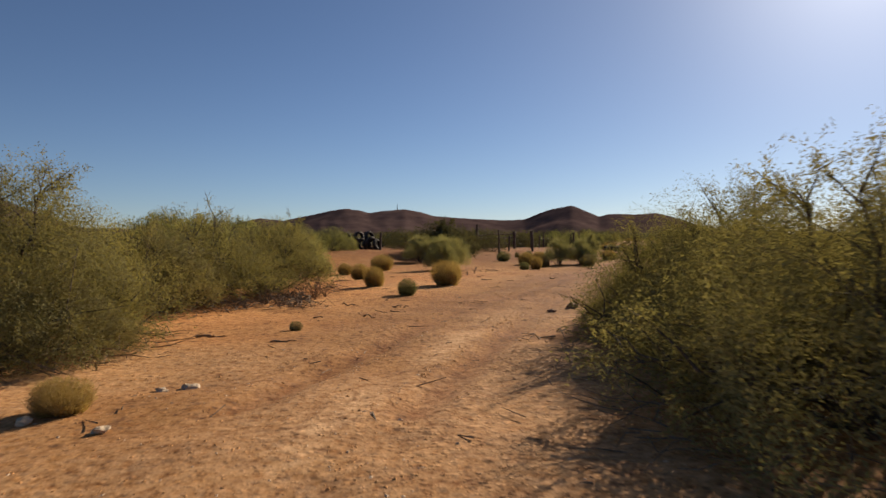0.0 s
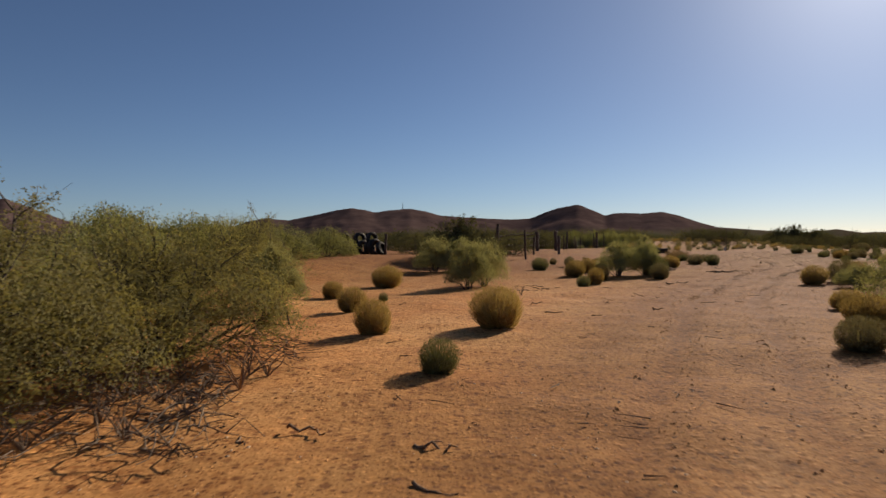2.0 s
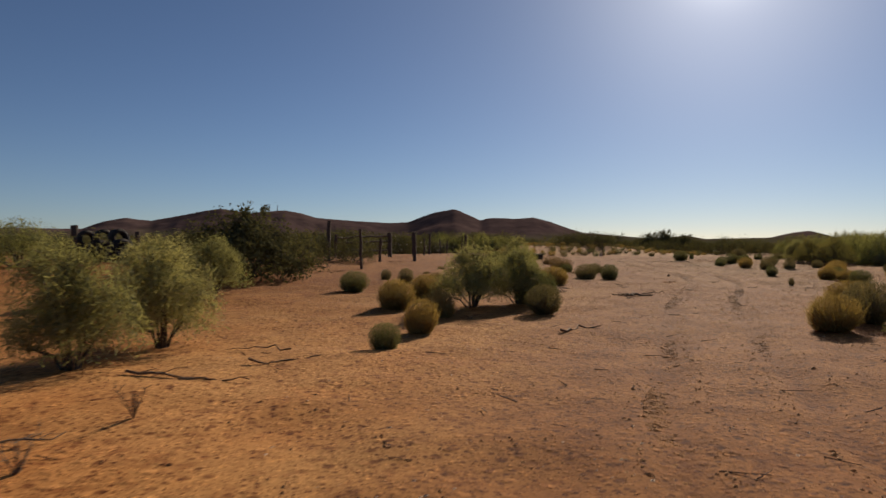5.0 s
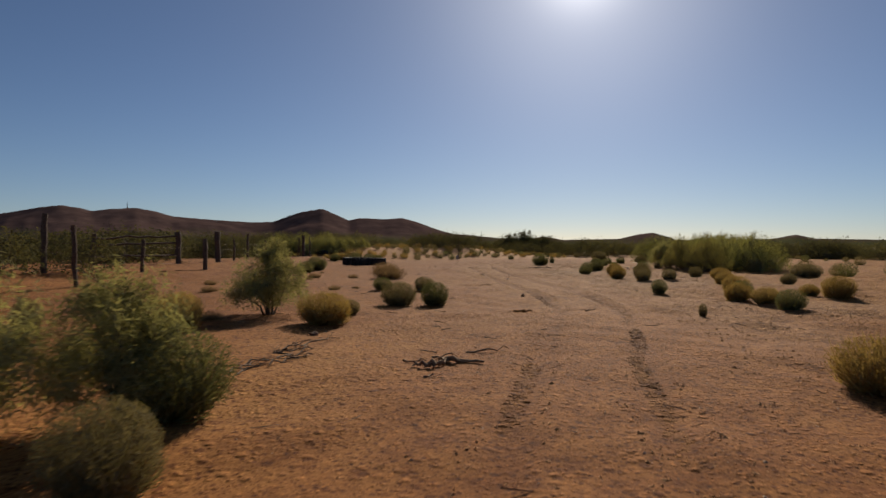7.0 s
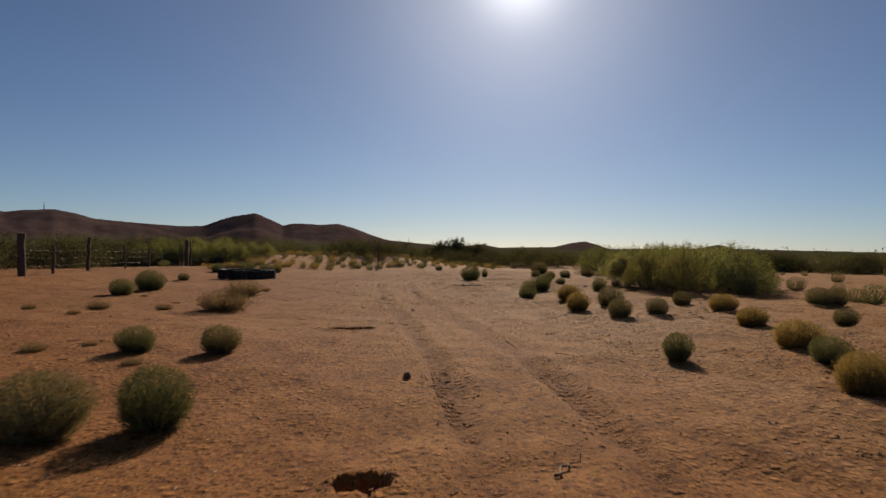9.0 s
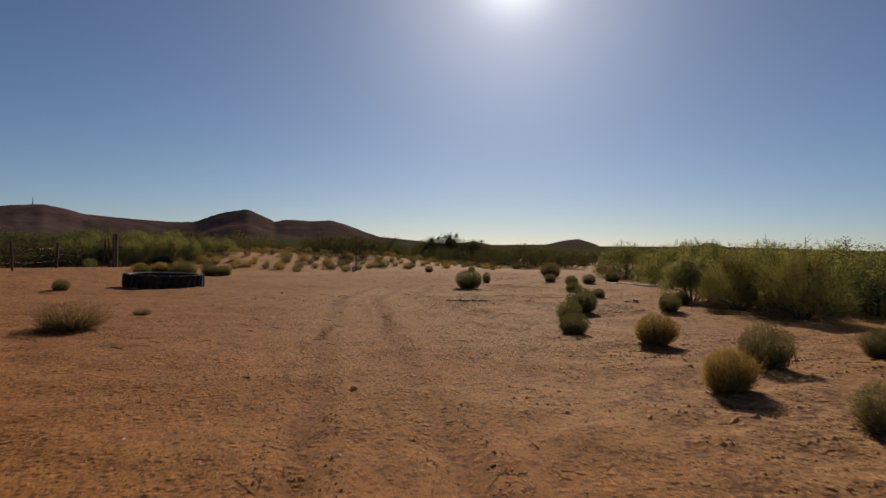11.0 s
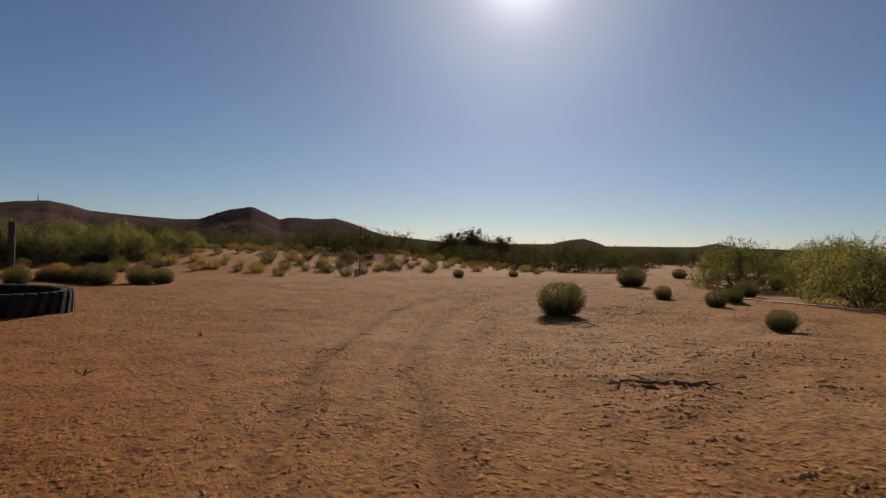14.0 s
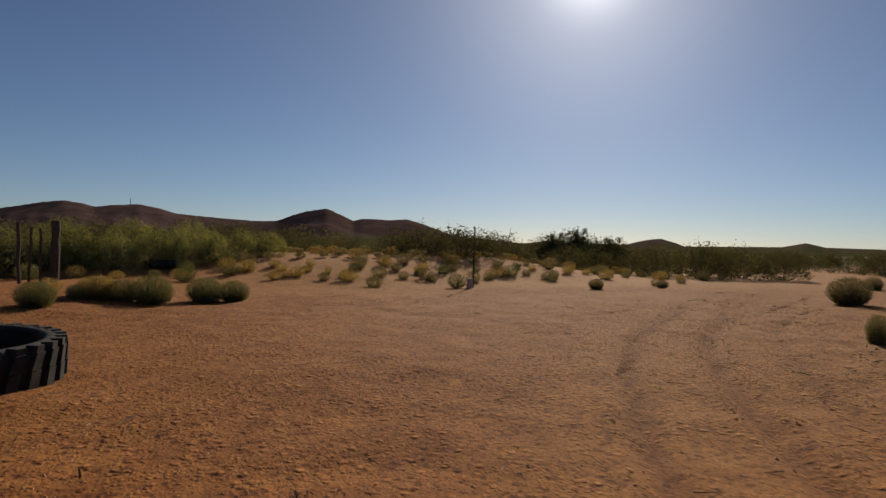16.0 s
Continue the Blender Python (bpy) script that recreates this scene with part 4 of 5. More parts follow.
def build_weed_field():
    """The open field of round weeds between the flat and the scrub."""
    rng = random.Random(31)
    spots, far = [(20.0, 84.0)], []
    for _ in range(1500):
        f = rng.random()
        x, y = 14 + 50 * f, rng.uniform(81.5, 95)
        if y > 97 - 7 * math.exp(-((x - 34) / 5) ** 2) - 5 * math.exp(-((x - 52) / 6) ** 2) - max(0, (20 - x)) * 0.9:
            continue
        if x < 20.6 and y > 83.0 or x < 24 and y > 86.8:
            continue
        side, _ = from_track(x, y)
        if abs(side[0]) < 3.2 or rng.random() > (1.0 if x < 36 else 0.35):
            continue
        if min(math.hypot(x - a, y - b) for a, b in spots) < 0.9:
            continue
        spots.append((x, y))
        w = rng.uniform(0.4, 0.85)
        if y > 86:
            far.append((x, y, w, w * rng.uniform(0.65, 0.9), rng.choice((STRAW, DULL, DULL))))
        else:
            weed(x, y, w, w * rng.uniform(0.55, 0.72), rng.choice("ddsssdgg"))
    for _ in range(400):
        x, y = rng.uniform(24, 62), rng.uniform(42, 76)
        side, _ = from_track(x, y)
        if side[0] < 9 or rng.random() > 0.25 or min(math.hypot(x - a, y - b) for a, b in spots) < 1.6 or math.hypot(x - 36, y - 57) < 7:
            continue
        spots.append((x, y))
        w = rng.uniform(0.4, 0.8)
        weed(x, y, w, w * rng.uniform(0.65, 0.9), rng.choice("ddddg"))
    bristle = np.random.default_rng(32)
    for leaf, label in ((STRAW, "many small straw-yellow weeds on the sandy rise"), (DULL, "many small dull olive weeds on the sandy rise")):
        vs = []
        for x, y, w, h, kind in far:
            if kind is not leaf:
                continue
            d = unit(bristle.normal(size=(260, 3)))
            c = d * (0.6 + 0.4 * bristle.random((260, 1)) ** 0.5) * np.array([w / 2, w / 2, 0.4 * h]) + np.array([x, y, ground_z(x, y) + 0.36 * h])
            vs.append(leaves(c, unit(d + 0.6 * bristle.normal(size=d.shape)), 0.1 * bristle.uniform(0.6, 1.4, 260), 0.04 * bristle.uniform(0.6, 1.4, 260), bristle)[0])
        v = np.concatenate(vs)
        tagged(part("weed_field", v, np.arange(len(v)).reshape(-1, 3), leaf), label, "bush", kind="stuff")


build_weed_field()


def build_dry_mats():
    """Low dried clumps strewn beside the track."""
    rng = random.Random(44)
    spots = []
    while len(spots) < 22:
        y, off = rng.uniform(36, 56), -rng.uniform(4.5, 10.5)
        k = int(np.argmin(np.abs(LINE[:, 1] - y)))
        x = float(LINE[k, 0] + LDIR[k, 1] * off)
        if min([math.hypot(x - a, y - b) for a, b in spots] + [9]) < 1.2 or math.hypot(x - 16.5, y - 64.85) < 2.2:
            continue
        spots.append((x, y))
        w = rng.uniform(0.18, 0.5)
        weed(x, y, w, w * 0.4, "w")


build_dry_mats()
for spare in [o for group in (*WEEDS.values(), *FAR_WEEDS.values(), NEAR, CLOSE, MID, FARS, TREE, FEATHERS) for o in group if o.name not in used]:
    for child in list(spare.children):
        bpy.data.objects.remove(child)
    bpy.data.objects.remove(spare)


# ---- tyres, fence and other built things ----
def rubber_mat():
    m, n, l, b = mat("old rubber", 0.75)
    b.inputs["Specular IOR Level"].default_value = 0.15
    f = noise_tex(n, l, 3.0, 6.0)
    g = noise_tex(n, l, 40.0, 4.0)
    col = ramp(n, l, f, [(0.35, (0.02, 0.019, 0.018)), (0.55, (0.038, 0.034, 0.031)), (0.75, (0.11, 0.078, 0.052))])
    l.new(col, b.inputs["Base Color"])
    bump(n, l, b, g, 0.3, 0.01)
    return m


RUBBER = rubber_mat()


def lathe(profile, n=72):
    """A ring turned from a closed profile of (radius, height)."""
    p = np.array(profile, float)
    a = np.arange(n) * 2 * np.pi / n
    v = np.stack([p[None, :, 0] * np.cos(a)[:, None], p[None, :, 0] * np.sin(a)[:, None], np.repeat(p[None, :, 1], n, 0)], -1).reshape(-1, 3)
    m = len(p)
    f = [(k * m + j, ((k + 1) % n) * m + j, ((k + 1) % n) * m + (j + 1) % m, k * m + (j + 1) % m) for k in range(n) for j in range(m)]
    return v, f


def block(a, b, r, w, h, skew=0.0):
    """A tapering lug on a ring, from angle a to b (radians), between radii, up a tyre's tread."""
    rows = []
    for z, k in ((h[0], 0.0), (h[1], 1.0)):
        for rad, ang in ((r[0], a - w), (r[1], a - w * 0.7), (r[1], b + w * 0.7), (r[0], b + w)):
            t = ang + skew * k
            rows.append((rad * math.cos(t), rad * math.sin(t), z))
    return np.array(rows), [(0, 1, 2, 3), (7, 6, 5, 4), (0, 4, 5, 1), (1, 5, 6, 2), (2, 6, 7, 3), (3, 7, 4, 0)]


def big_tyre(x, y):
    root = new("tractor_tyre")
    R = 1.28
    v, f = lathe([(R, 0.02), (R, 0.42), (R - 0.03, 0.50), (R - 0.08, 0.54), (R - 0.15, 0.535), (R - 0.18, 0.51), (R - 0.17, 0.47), (R - 0.12, 0.40), (R - 0.10, 0.3), (R - 0.09, 0.02)], 96)
    part("carcass", v, f, RUBBER, root, smooth=True)
    for k in range(34):
        a = 2 * np.pi * k / 34
        lv, lf = join([block(a, a + 0.075, (R - 0.02, R + 0.055), 0.012, (0.03, 0.26), 0.035), block(a + 0.035, a + 0.105, (R - 0.02, R + 0.05), 0.012, (0.27, 0.47), 0.05),
                       block(a + 0.085, a + 0.15, (R - 0.09, R + 0.035), 0.01, (0.46, 0.545), 0.012)])
        part("tread_lug", lv, lf, RUBBER, root)
    root.matrix_world = pose(x, y, ground_z(x, y) - 0.03, 1.0, 0.6, 20) @ Matrix.Diagonal((1, 1, 0.84, 1))
    tagged(root, "huge black tractor tyre lying flat as a trough", "tyre")


big_tyre(16.54, 64.85)


def car_tyre(x, y, az, lean, size=0.34, flat=False, up=0.0):
    root = new("old_tyre")
    w = size * 0.3
    part("tread", *lathe([(size, -w * 0.8), (size, w * 0.8), (size * 0.93, w), (size * 0.9, w * 0.8), (size * 0.9, -w * 0.8), (size * 0.93, -w)], 36), RUBBER, root, smooth=True)
    for s in (-1, 1):
        part("sidewall", *lathe([(size * 0.95, s * w * 0.95), (size * 0.75, s * w * 1.1), (size * 0.58, s * w * 0.85), (size * 0.6, s * w * 0.7), (size * 0.9, s * w * 0.75)], 36), RUBBER, root, smooth=True)
    m = pose(x, y, ground_z(x, y) + up + (w if flat else size * 0.97), 0, 0, az)
    root.matrix_world = m if flat else m @ pose(0, 0, 0, 90 - lean, 0, 0)
    tagged(root, "worn black car tyre leaning on the fence" if not flat else "flat black tyre standing in for an unclear dark heap", "tyre", "old tyres")


def post(x, y, h, r=0.09, lean=(0, 0), seed=0):
    rng = np.random.default_rng(seed + int(x * 31 + y * 17))
    p = limb(np.array([0, 0, -0.15]), np.array([lean[0], lean[1], h]), 0, 8, rng, 0.012)
    v, f = tube(p, r * rng.uniform(0.85, 1.1, 8), 9)
    n = len(v)
    f = f + [tuple(range(n - 9, n))]
    ob = part("fence_post", v, f, POST, None)
    ob.location = (x, y, ground_z(x, y))
    tagged(ob, "rough dark weathered wooden fence post", "post", "fence posts")
    return Vector((x, y, ground_z(x, y)))


# the last three entries stand in for thin, curved tree trunks
POSTS = [(-7.2, 45.97, 1.3, 0.12), (-5.95, 44.3, 0.95, 0.08), (-5.0, 43.1, 1.1, 0.075), (-4.1, 42.0, 1.0, 0.075), (2.04, 49.3, 1.8, 0.09), (3.26, 46.05, 1.65, 0.065), (4.6, 52.0, 1.2, 0.07), (6.89, 55.3, 1.3, 0.1), (5.9, 58.5, 1.45, 0.13), (2.6, 57.0, 1.3, 0.09), (7.79, 61.1, 1.55, 0.14), (8.68, 62.5, 1.15, 0.055), (9.86, 67.0, 1.5, 0.08), (11.6, 71.5, 1.2, 0.05), (13.0, 75.6, 1.2, 0.06), (15.6, 79.3, 1.85, 0.13), (15.4, 75.6, 1.5, 0.045), (15.05, 78.7, 1.6, 0.04), (15.3, 79.0, 1.6, 0.04)]
for k, (px, py, ph, pr) in enumerate(POSTS):
    post(px, py, ph, pr, (0.06 * math.sin(k * 2.3), 0.05 * math.cos(k * 1.7)), k)

WIRE, _n, _l, _b = mat("rusty wire", 0.6)
_b.inputs["Base Color"].default_value = (0.10, 0.06, 0.045, 1)
_b.inputs["Metallic"].default_value = 0.6


def strand(a, b, h, r, name, material, label, category, sag=0.06):
    p0, p1 = np.array([*a, ground_z(*a) + h[0]]), np.array([*b, ground_z(*b) + h[1]])
    rng = np.random.default_rng(int(abs(a[0] * 97 + b[1] * 13 + h[0] * 7)))
    ob = part(name, *tube(limb(p0, p1, -sag, 9, rng, r * 0.5), [r] * 9, 5), material, None, smooth=True)
    tagged(ob, label, category, "fence strands")


SPANS = [(0, 1), (1, 2), (2, 3), (10, 12), (12, 13), (13, 14), (14, 15), (4, 6), (6, 7)]
for i, j in SPANS:
    for h in (0.35, 0.65, 0.95):
        strand(POSTS[i][:2], POSTS[j][:2], (h, h), 0.003, "fence_wire", WIRE, "thin rusty wire between fence posts", "wire")
for h in ((0.4, 0.3), (0.95, 0.8), (1.25, 1.1)):
    strand(POSTS[8][:2], POSTS[9][:2], h, 0.045, "fence_rail", POST, "rough dark wooden pole rail of the corral", "rail", 0.0)
for tx, ty, az, lean, size in ((-6.6, 45.05, 42, 8, 0.32), (-5.7, 43.85, 50, 4, 0.38), (-5.3, 43.35, 38, 10, 0.36), (-4.65, 42.55, 46, 6, 0.40), (-4.3, 42.1, 60, 12, 0.32)):
    car_tyre(tx, ty, az, lean, size)
for tx, ty, az, lean in ((-6.95, 45.55, 45, 6), (-6.25, 44.65, 40, 9), (-4.95, 42.95, 52, 5)):
    car_tyre(tx, ty, az, lean, 0.33)
for tx, ty, az, lean in ((-6.42, 44.85, 46, 4), (-5.5, 43.6, 42, 3), (-4.8, 42.75, 48, 5)):
    car_tyre(tx, ty, az, lean, 0.33, False, 0.46)
# flat tyre shape stands in for a dark low heap of unknown make
car_tyre(18.5, 85.0, 20, 0, 0.5, True)


def marker_pole(x, y):
    root = new("marker_pole")
    part("pole", *tube(np.array([[0, 0, -0.1], [0.01, 0, 1.1], [0.02, 0, 2.25]]), [0.03, 0.028, 0.026], 8), WIRE, root, smooth=True)
    m, n, l, b = mat("pale concrete", 0.9)
    l.new(ramp(n, l, noise_tex(n, l, 14.0), [(0.3, (0.42, 0.34, 0.27)), (0.7, (0.62, 0.53, 0.44))]), b.inputs["Base Color"])
    v = np.array([(sx * w, sy * w, z) for z, w in ((-0.05, 0.09), (0.3, 0.08), (0.34, 0.06)) for sx, sy in ((-1, -1), (1, -1), (1, 1), (-1, 1))]) + np.array([-0.18, -0.1, 0])
    f = [(k + j, k + (j + 1) % 4, k + 4 + (j + 1) % 4, k + 4 + j) for k in (0, 4) for j in range(4)] + [(8, 9, 10, 11)]
    part("footing", v, f, m, root, "pale concrete block at the foot")
    root.matrix_world = pose(x, y, ground_z(x, y))
    tagged(root, "thin dark steel pole with a pale concrete block", "pole")


marker_pole(29.11, 78.32)


def water_pipe():
    m, n, l, b = mat("sun-bleached plastic", 0.6)
    l.new(ramp(n, l, noise_tex(n, l, 6.0), [(0.3, (0.36, 0.26, 0.17)), (0.7, (0.52, 0.40, 0.28))]), b.inputs["Base Color"])
    t = np.linspace(0, 1, 40)
    x, y = 36.0 - 2.0 * t - 0.5 * np.sin(t * 3.1), 63.5 - 8.2 * t
    z = surface(x, y)[0] + 0.03
    ob = part("water_pipe", *tube(np.stack([x, y, np.convolve(np.r_[z[:2], z, z[-2:]], np.ones(5) / 5, "valid") + 0.01], 1), [0.024] * 40, 6), m, None, smooth=True)
    tagged(ob, "pale bleached plastic pipe lying along the sand", "pipe")


water_pipe()


# ---- stones, sticks and dead wood ----
def stone_mat(name, dark, light):
    m, n, l, b = mat(name, 0.85)
    f = noise_tex(n, l, 18.0, 6.0)
    l.new(ramp(n, l, f, [(0.3, dark), (0.7, light)]), b.inputs["Base Color"])
    bump(n, l, b, f, 0.7, 0.02)
    return m


DARK_STONE = stone_mat("dark stone", (0.13, 0.075, 0.048), (0.28, 0.165, 0.105))
PALE_STONE = stone_mat("pale stone", (0.40, 0.29, 0.19), (0.58, 0.45, 0.32))


def rock(x, y, size, high, material, label, seed):
    rng = np.random.default_rng(seed)
    bm = bmesh.new()
    bmesh.ops.create_icosphere(bm, subdivisions=2, radius=1)
    for v in bm.verts:
        k = 0.75 + 0.5 * noise.noise(Vector(v.co) * 1.3 + Vector((seed * 3.1, 0, 0)))
        v.co = Vector((v.co.x * size * k, v.co.y * size * k * 0.75, v.co.z * high * k + high * 0.35))
    me = bpy.data.meshes.new("rock")
    bm.to_mesh(me)
    bm.free()
    me.materials.append(material)
    ob = new("rock", me)
    ob.matrix_world = pose(x, y, ground_z(x, y) - 0.01, 0, 0, rng.uniform(0, 360))
    tagged(ob, label, "rock", "loose rocks")


DK, PL = "dark brown loose rock on the sand", "pale whitish flat rock on the soil"
rock(0.88, 14.53, 0.12, 0.09, DARK_STONE, DK, 1)
rock(12.82, 39.51, 0.06, 0.055, DARK_STONE, DK, 2)
rock(-2.97, 9.68, 0.10, 0.035, PALE_STONE, PL, 3)
rock(-3.14, 9.58, 0.07, 0.03, PALE_STONE, PL, 4)
rock(-3.60, 8.79, 0.08, 0.04, PALE_STONE, PL, 5)
rock(-3.52, 8.22, 0.08, 0.04, DARK_STONE, DK, 6)
rock(-3.06, 8.60, 0.06, 0.03, PALE_STONE, PL, 7)
rock(16.35, 46.51, 0.05, 0.04, PALE_STONE, PL, 8)
rock(0.51, 14.13, 0.09, 0.05, DARK_STONE, DK, 9)
rock(7.22, 35.39, 0.08, 0.05, DARK_STONE, DK, 10)


for rx, ry, rs in ((27.95, 53.84, 0.12), (27.46, 53.70, 0.13), (28.77, 53.99, 0.09)):
    rock(rx, ry, rs, 0.05, PALE_STONE, PL, int(rx * 100))


def dead_branch(x, y, length, az, thick, seed, twigs=4, material=None, label="dry weathered branch lying on the sand", high=0.025):
    rng = np.random.default_rng(seed)
    root = new("dead_branch")
    p = np.cumsum(np.r_[[[0, 0, 0]], np.stack([np.full(7, length / 7), rng.normal(size=7) * length * 0.1, np.zeros(7)], 1)], 0)
    p[:, 2] = thick * 0.8 + np.abs(rng.normal(size=8)) * high
    part("stem", *tube(p, np.linspace(thick, thick * 0.35, 8) * rng.uniform(0.8, 1.2, 8), 7), material or DRIFT, root, smooth=True)
    for _ in range(twigs):
        k = rng.integers(1, 7)
        w = unit(np.array([1.0, rng.normal() * 1.2, rng.uniform(0.0, 0.5)])) * length * rng.uniform(0.15, 0.4)
        e = p[k] + w
        e[2] = max(0.01, e[2] * 0.6)
        part("twig", *tube(limb(p[k], e, 0.0, 4, rng, length * 0.015), np.linspace(thick * 0.5, thick * 0.12, 4), 4), material or DRIFT, root, smooth=True)
    root.matrix_world = pose(x, y, ground_z(x, y) - 0.01, 0, 0, az)
    tagged(root, label, "branch", "dead wood")


dead_branch(23.08, 55.0, 0.4, -35, 0.03, 1, 7, label="thick weathered root lying on the sand", high=0.05)
dead_branch(23.05, 55.05, 0.4, 100, 0.022, 21, 4)
dead_branch(23.02, 55.17, 0.55, 170, 0.02, 2, 3)
dead_branch(8.08, 33.12, 0.42, -14, 0.032, 3, 2, high=0.01, label="short weathered log lying on the sand")
dead_branch(7.92, 32.9, 0.22, 150, 0.03, 4, 4, label="knotted driftwood pieces on the sand", high=0.03)
dead_branch(7.95, 33.0, 0.24, 35, 0.02, 5, 3, high=0.02)
dead_branch(8.05, 33.3, 0.3, 10, 0.014, 20, 3, high=0.03)
dead_branch(7.70, 33.25, 0.24, 8, 0.012, 22, 2, high=0.02)
dead_branch(7.62, 32.46, 0.13, 5, 0.016, 16, 0, high=0.01)
for k in range(9):
    dead_branch(6.0 + 0.1 * k + 0.1 * math.sin(k * 5), 33.0 + 0.17 * k + 0.12 * math.cos(k * 3), 0.75, 45 + 25 * math.sin(k * 2.1), 0.010, 30 + k, 6, TWIG, "brown dead brush lying beside the weeds", 0.03)
# extra brush added where mostly twig shadows lie, to darken the shrub's foot
for k in range(34):
    dead_branch(-4.15 + 0.85 * ((k * 0.618) % 1), 14.95 + 0.058 * k + 0.2 * math.sin(k * 7), 0.62, -80 + 75 * math.sin(k * 2.3), 0.008, 60 + k, 8, TWIG, "brown dead brush sprawling at the shrub's foot", 0.07)
for k in range(18):
    dead_branch(0.05 + 0.9 * ((k * 0.618) % 1), 9.4 + 0.18 * k, 0.5, -70 + 80 * math.sin(k * 2.3), 0.008, 110 + k, 6, TWIG, "brown dead brush in the shrub's shade", 0.05)
dead_branch(-0.43, 22.84, 0.2, 60, 0.016, 51, 2, high=0.03)
dead_branch(0.1, 23.12, 0.24, -40, 0.012, 52, 2, high=0.03)
dead_branch(-0.6, 24.48, 0.5, 20, 0.010, 53, 5, TWIG, high=0.03)
dead_branch(-0.55, 22.6, 0.26, 50, 0.015, 54, 1, high=0.04)
dead_branch(1.09, 27.69, 0.73, 170, 0.009, 55, 1)
dead_branch(0.71, 26.94, 0.66, -10, 0.012, 56, 2)
dead_branch(-3.74, 11.92, 0.22, -40, 0.018, 57, 1)
dead_branch(-2.87, 11.57, 0.24, 30, 0.012, 58, 1)
dead_branch(-2.64, 15.33, 0.28, -30, 0.014, 59, 1)
dead_branch(-1.82, 14.97, 0.26, -25, 0.012, 100, 2)
dead_branch(-2.88, 15.12, 0.16, -50, 0.010, 101, 0)
dead_branch(-2.11, 13.4, 0.15, 0, 0.010, 102, 0)
dead_branch(1.95, 21.90, 0.26, 15, 0.014, 6, 0)
dead_branch(-0.32, 26.61, 0.83, -15, 0.014, 7, 3)
dead_branch(0.21, 26.16, 0.46, 30, 0.011, 8, 2)
dead_branch(8.59, 33.59, 0.54, 0, 0.012, 9, 1)
dead_branch(-1.81, 14.40, 0.26, -25, 0.010, 10, 0, high=0.008)
dead_branch(-2.82, 13.73, 0.24, -40, 0.009, 11, 1, high=0.008)
dead_branch(4.62, 28.58, 0.64, 10, 0.02, 12, 4)
dead_branch(0.10, 21.69, 0.28, -40, 0.014, 13, 1)
dead_branch(25.88, 59.72, 0.55, 25, 0.013, 14, 4)
dead_branch(26.49, 60.05, 0.4, 130, 0.012, 15, 3)
dead_branch(20.64, 58.53, 0.31, 30, 0.012, 17, 2)
dead_branch(-3.73, 11.90, 0.28, 10, 0.013, 18, 1, high=0.01)
dead_branch(12.38, 36.55, 0.38, 25, 0.012, 19, 0)


def bare_twig(x, y, h, seed, thick=0.006, material=None):
    rng = np.random.default_rng(seed)
    root = new("bare_twig_bush")
    for _ in range(7):
        e = np.array([rng.normal() * 0.45 * h, rng.normal() * 0.45 * h, h * rng.uniform(0.5, 1.0)])
        q = limb(np.zeros(3), e, 0.05 * h, 5, rng, 0.03 * h)
        stem = part("stem", *tube(q, np.linspace(thick, 0.002, 5), 4), material or TWIG, root)
        for _ in range(3):
            c = q[rng.integers(2, 5)]
            part("twig", *tube(np.array([c, c + unit(rng.normal(size=3) + np.array([0, 0, 0.5])) * 0.22 * h]), [thick * 0.5, 0.0015], 3), material or TWIG, stem)
    root.matrix_world = pose(x, y, ground_z(x, y) - 0.01)
    tagged(root, "small leafless dry twig bush on the sand", "bush", "bare twig bushes")


bare_twig(-3.3, 16.5, 0.5, 11, 0.010, DRIFT)
bare_twig(-3.2, 17.0, 0.35, 12, 0.008, DRIFT)
# twig bushes added to thicken the grey tangle of twigs and shadows
for k in range(9):
    bare_twig(-4.1 + 0.75 * ((k * 0.618) % 1), 15.0 + 0.26 * k, 0.22 + 0.08 * (k % 3), 40 + k, 0.007, TWIG)
bare_twig(-0.13, 23.98, 0.24, 1)
bare_twig(0.16, 24.98, 0.2, 2)
bare_twig(-0.56, 23.25, 0.13, 4)
bare_twig(19.57, 60.76, 0.09, 7)
bare_twig(18.05, 58.00, 0.1, 8)


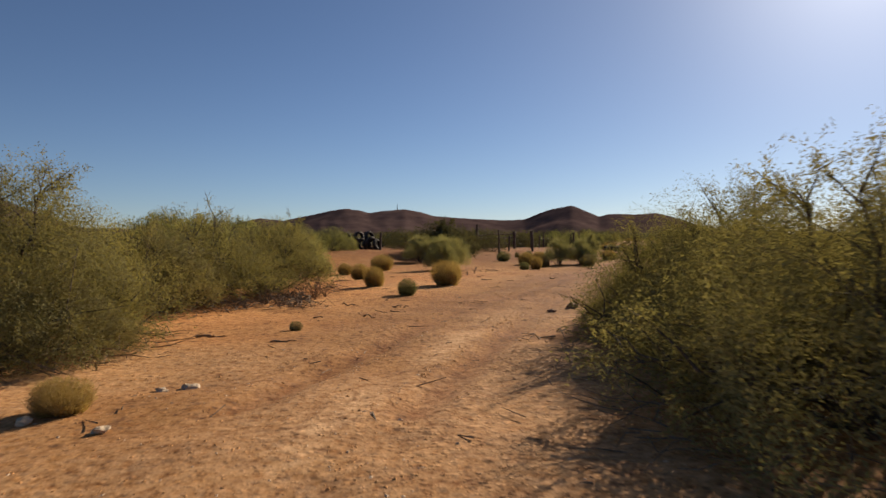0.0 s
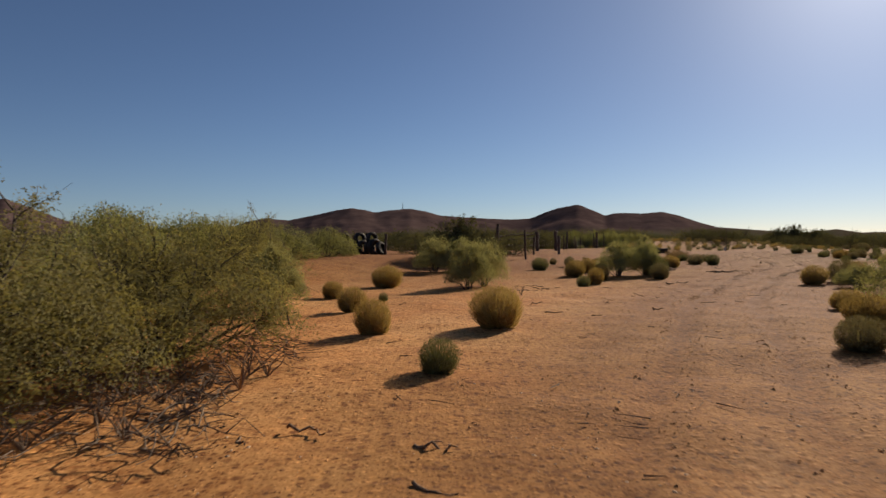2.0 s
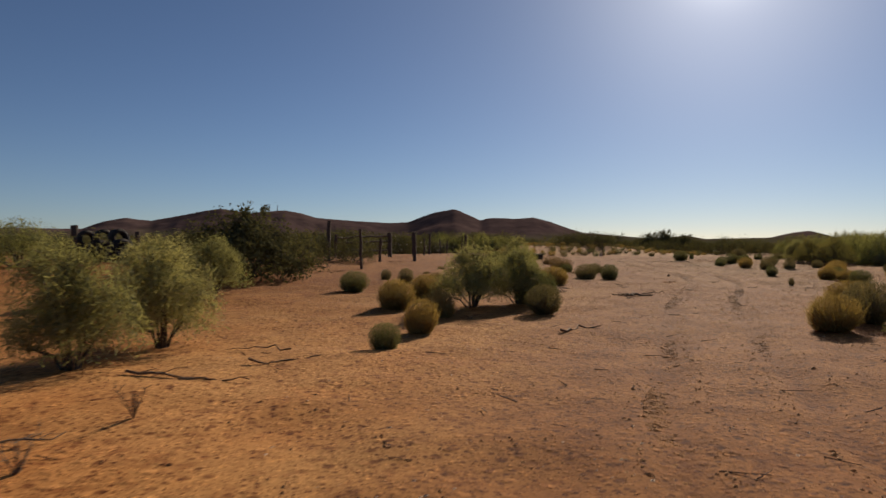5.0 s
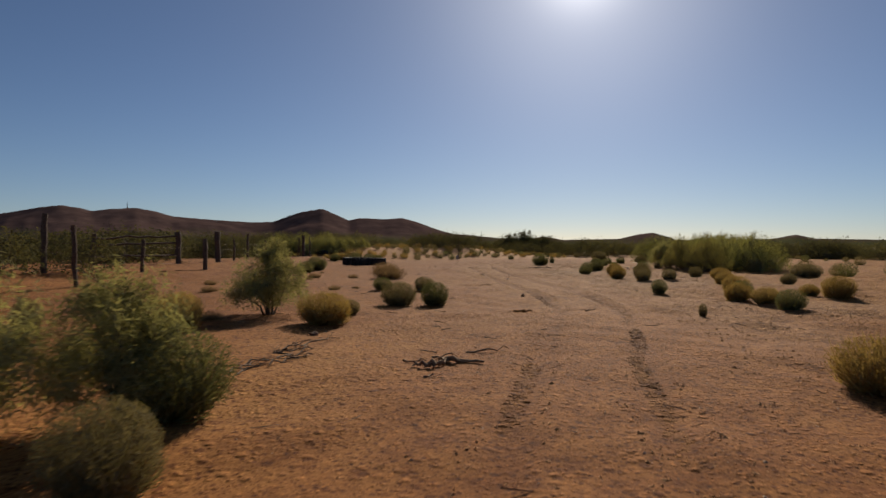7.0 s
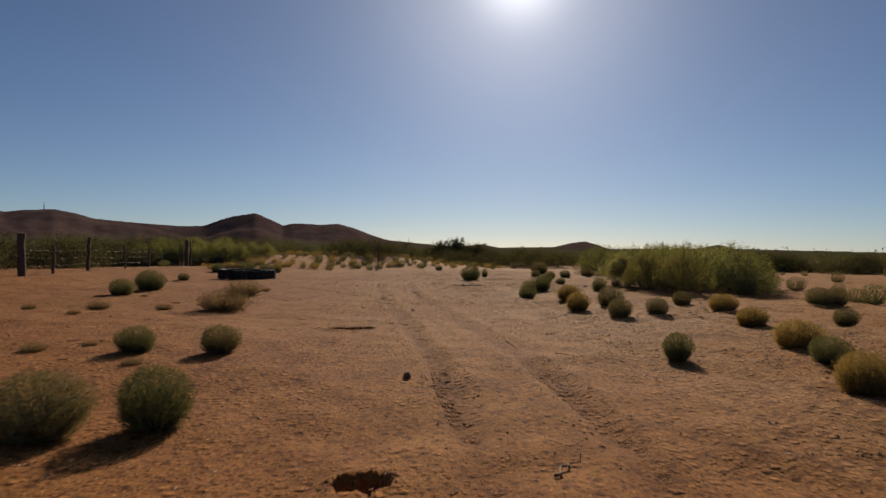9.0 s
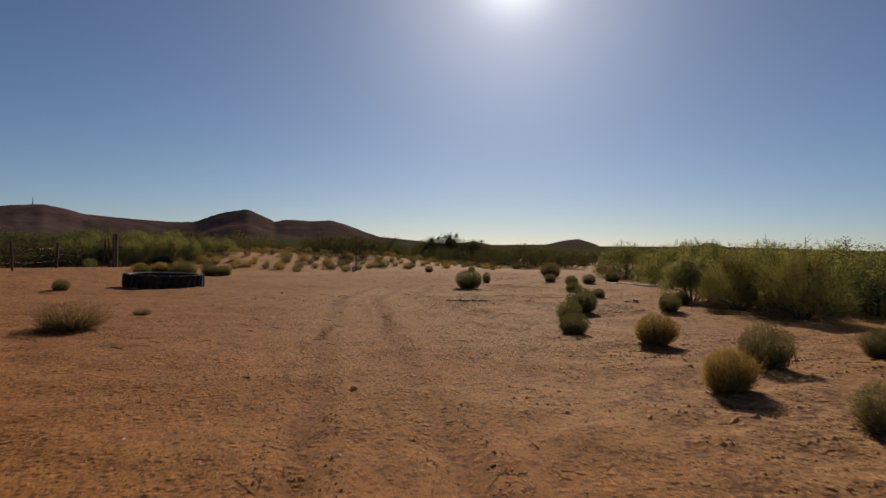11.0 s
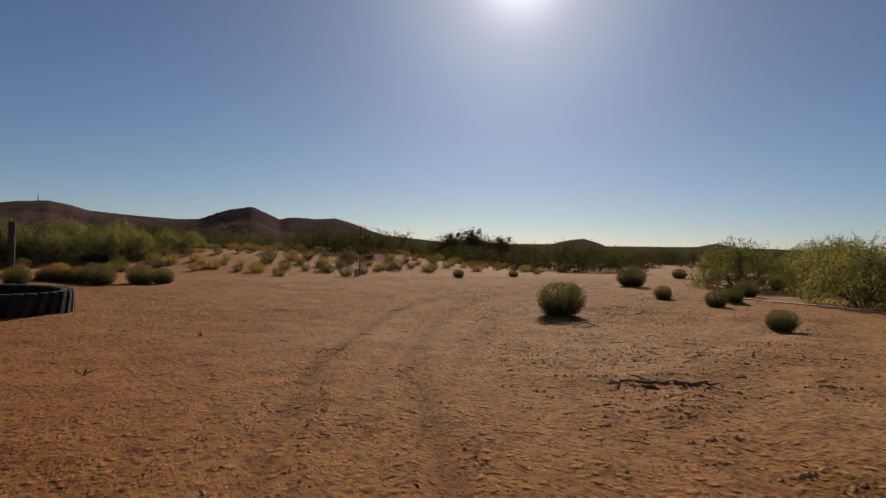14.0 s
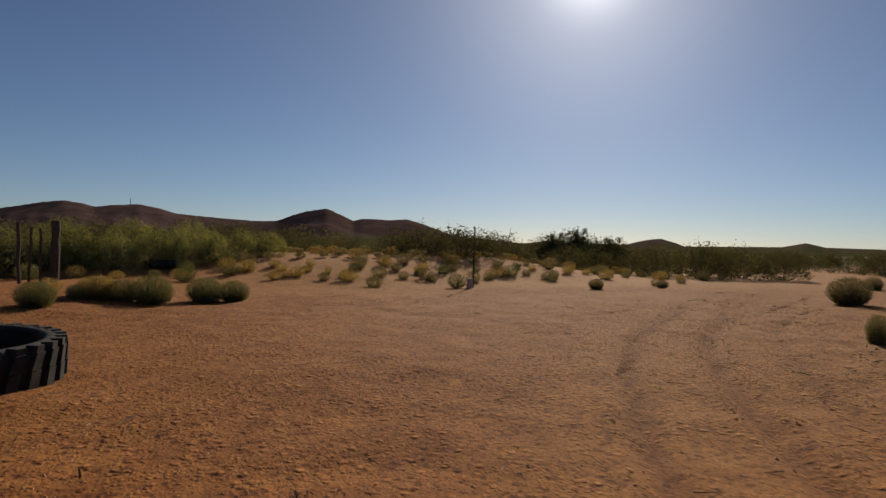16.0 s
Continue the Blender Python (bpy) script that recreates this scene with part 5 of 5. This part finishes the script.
def build_litter():
    """Pebbles, clods and bits of stick, thickest along the track."""
    rng = np.random.default_rng(3)
    lump = np.array([(1, 0, -0.3), (0.2, 1, -0.3), (-1, 0.3, -0.3), (-0.3, -1, -0.3), (0.1, 0, 0.6)], float)
    tri = np.array([(0, 1, 4), (1, 2, 4), (2, 3, 4), (3, 0, 4)])
    n = 125000
    k = rng.integers(0, int(np.searchsorted(LLEN, 92)), n)
    off = rng.normal(size=n) * 3.6
    rutted = rng.random(n) < 0.10
    off[rutted] = np.where(rng.random(rutted.sum()) < 0.5, -0.56, 0.56) + rng.normal(size=rutted.sum()) * 0.09
    x, y = LINE[k, 0] + LDIR[k, 1] * off + rng.normal(size=n) * 0.3, LINE[k, 1] - LDIR[k, 0] * off + rng.normal(size=n) * 0.3
    keep = 0.6 * vnoise(x, y, 2.4, 21) + 0.4 * vnoise(x, y, 0.7, 22) > 0.28 + 0.34 * rng.random(n) + np.interp(y, [14, 28], [0.08, 0.0])
    x, y = x[keep], y[keep]
    n = len(x)
    size = (0.0065 + 0.011 * rng.random(n) ** 2.0) * np.interp(y, [14, 28], [0.82, 1.0])
    a = rng.uniform(0, 2 * np.pi, n)
    c, s = np.cos(a), np.sin(a)
    sx, sy, sz = size * rng.uniform(0.9, 1.7, n), size * rng.uniform(0.7, 1.2, n), size * rng.uniform(0.35, 0.75, n)
    o = lump[None] * (1 + rng.normal(size=(n, 5, 1)) * 0.18)
    px, py = o[:, :, 0] * sx[:, None], o[:, :, 1] * sy[:, None]
    v = np.stack([x[:, None] + px * c[:, None] - py * s[:, None], y[:, None] + px * s[:, None] + py * c[:, None], surface(x, y)[0][:, None] + o[:, :, 2] * sz[:, None]], -1)
    pale = rng.random(n) < np.interp(y, [14, 30], [0.2, 0.07])
    for name, sel, m, label in (("pebbles", ~pale, CLOD, "scattered brown pebbles and clods of soil"), ("pale_pebbles", pale, PALE_PEBBLE, "scattered pale little stones on the soil")):
        q = v[sel].reshape(-1, 3)
        f = (np.arange(sel.sum())[:, None, None] * 5 + tri[None]).reshape(-1, 3)
        tagged(part(name, q, f, m), label, "pebbles", kind="stuff")
    n = 60000
    x, y = rng.uniform(-4, 36, n), rng.uniform(12, 76, n)
    side = from_track(x, y)[0]
    keep = (np.abs(side) < 14) & (vnoise(x, y, 1.1, 23) > 0.25 + 0.4 * rng.random(n))
    x, y = x[keep], y[keep]
    n = len(x)
    # a patch of broken crust beside the track
    m = 46000
    k = rng.integers(int(np.searchsorted(LLEN, 37)), int(np.searchsorted(LLEN, 76)), m)
    off = rng.normal(size=m) * 2.6 + 5.0
    cx, cy = LINE[k, 0] + LDIR[k, 1] * off, LINE[k, 1] - LDIR[k, 0] * off
    keep = (vnoise(cx, cy, 0.9, 24) > 0.35 + 0.45 * rng.random(m)) & (off > 1.3)
    crust = np.r_[np.zeros(n), np.ones(keep.sum())]
    x, y = np.r_[x, cx[keep]], np.r_[y, cy[keep]]
    n = len(x)
    size = (0.011 + 0.02 * rng.random(n) ** 2.2) * (1 + 0.8 * crust * rng.random(n))
    a = rng.uniform(0, 2 * np.pi, (n, 1)) + np.array([[0, 1.3, 2.4, 3.7, 5.0]])
    ring = size[:, None] * rng.uniform(0.7, 1.3, (n, 5))
    z = surface(x, y)[0]
    v = np.concatenate([np.stack([x[:, None] + ring * np.cos(a), y[:, None] + ring * np.sin(a), np.repeat(z[:, None] - 0.012, 5, 1)], -1),
                        np.stack([x + size * 0.2, y, z + size * rng.uniform(0.2, 0.5, n)], -1)[:, None]], 1).reshape(-1, 3)
    f = (np.arange(n)[:, None, None] * 6 + np.array([(k, (k + 1) % 5, 5) for k in range(5)])[None]).reshape(-1, 3)
    tagged(part("soil_clods", v, f, CLOD), "crumbly orange clods of dried soil", "clods", kind="stuff")
    n = 1000
    k = rng.integers(0, int(np.searchsorted(LLEN, 88)), n)
    off = rng.normal(size=n) * 4.0
    x, y = LINE[k, 0] + LDIR[k, 1] * off, LINE[k, 1] - LDIR[k, 0] * off
    pieces = []
    for i in range(n):
        L, a = rng.uniform(0.03, 0.13), rng.uniform(0, 2 * np.pi)
        z = float(base_height(x[i], y[i])) + 0.012
        d = np.array([np.cos(a), np.sin(a), rng.normal() * 0.12]) * L
        p = np.array([x[i], y[i], z])
        pieces.append(tube(np.array([p - d, p + d]), [rng.uniform(0.003, 0.007), 0.002], 3))
    tagged(part("stick_litter", *join(pieces), TWIG), "small dry sticks strewn over the sand", "litter", kind="stuff")


PALE_PEBBLE = stone_mat("pale pebble", (0.46, 0.31, 0.19), (0.68, 0.50, 0.34))
CLOD = stone_mat("brown clod", (0.42, 0.19, 0.065), (0.62, 0.31, 0.12))
build_litter()
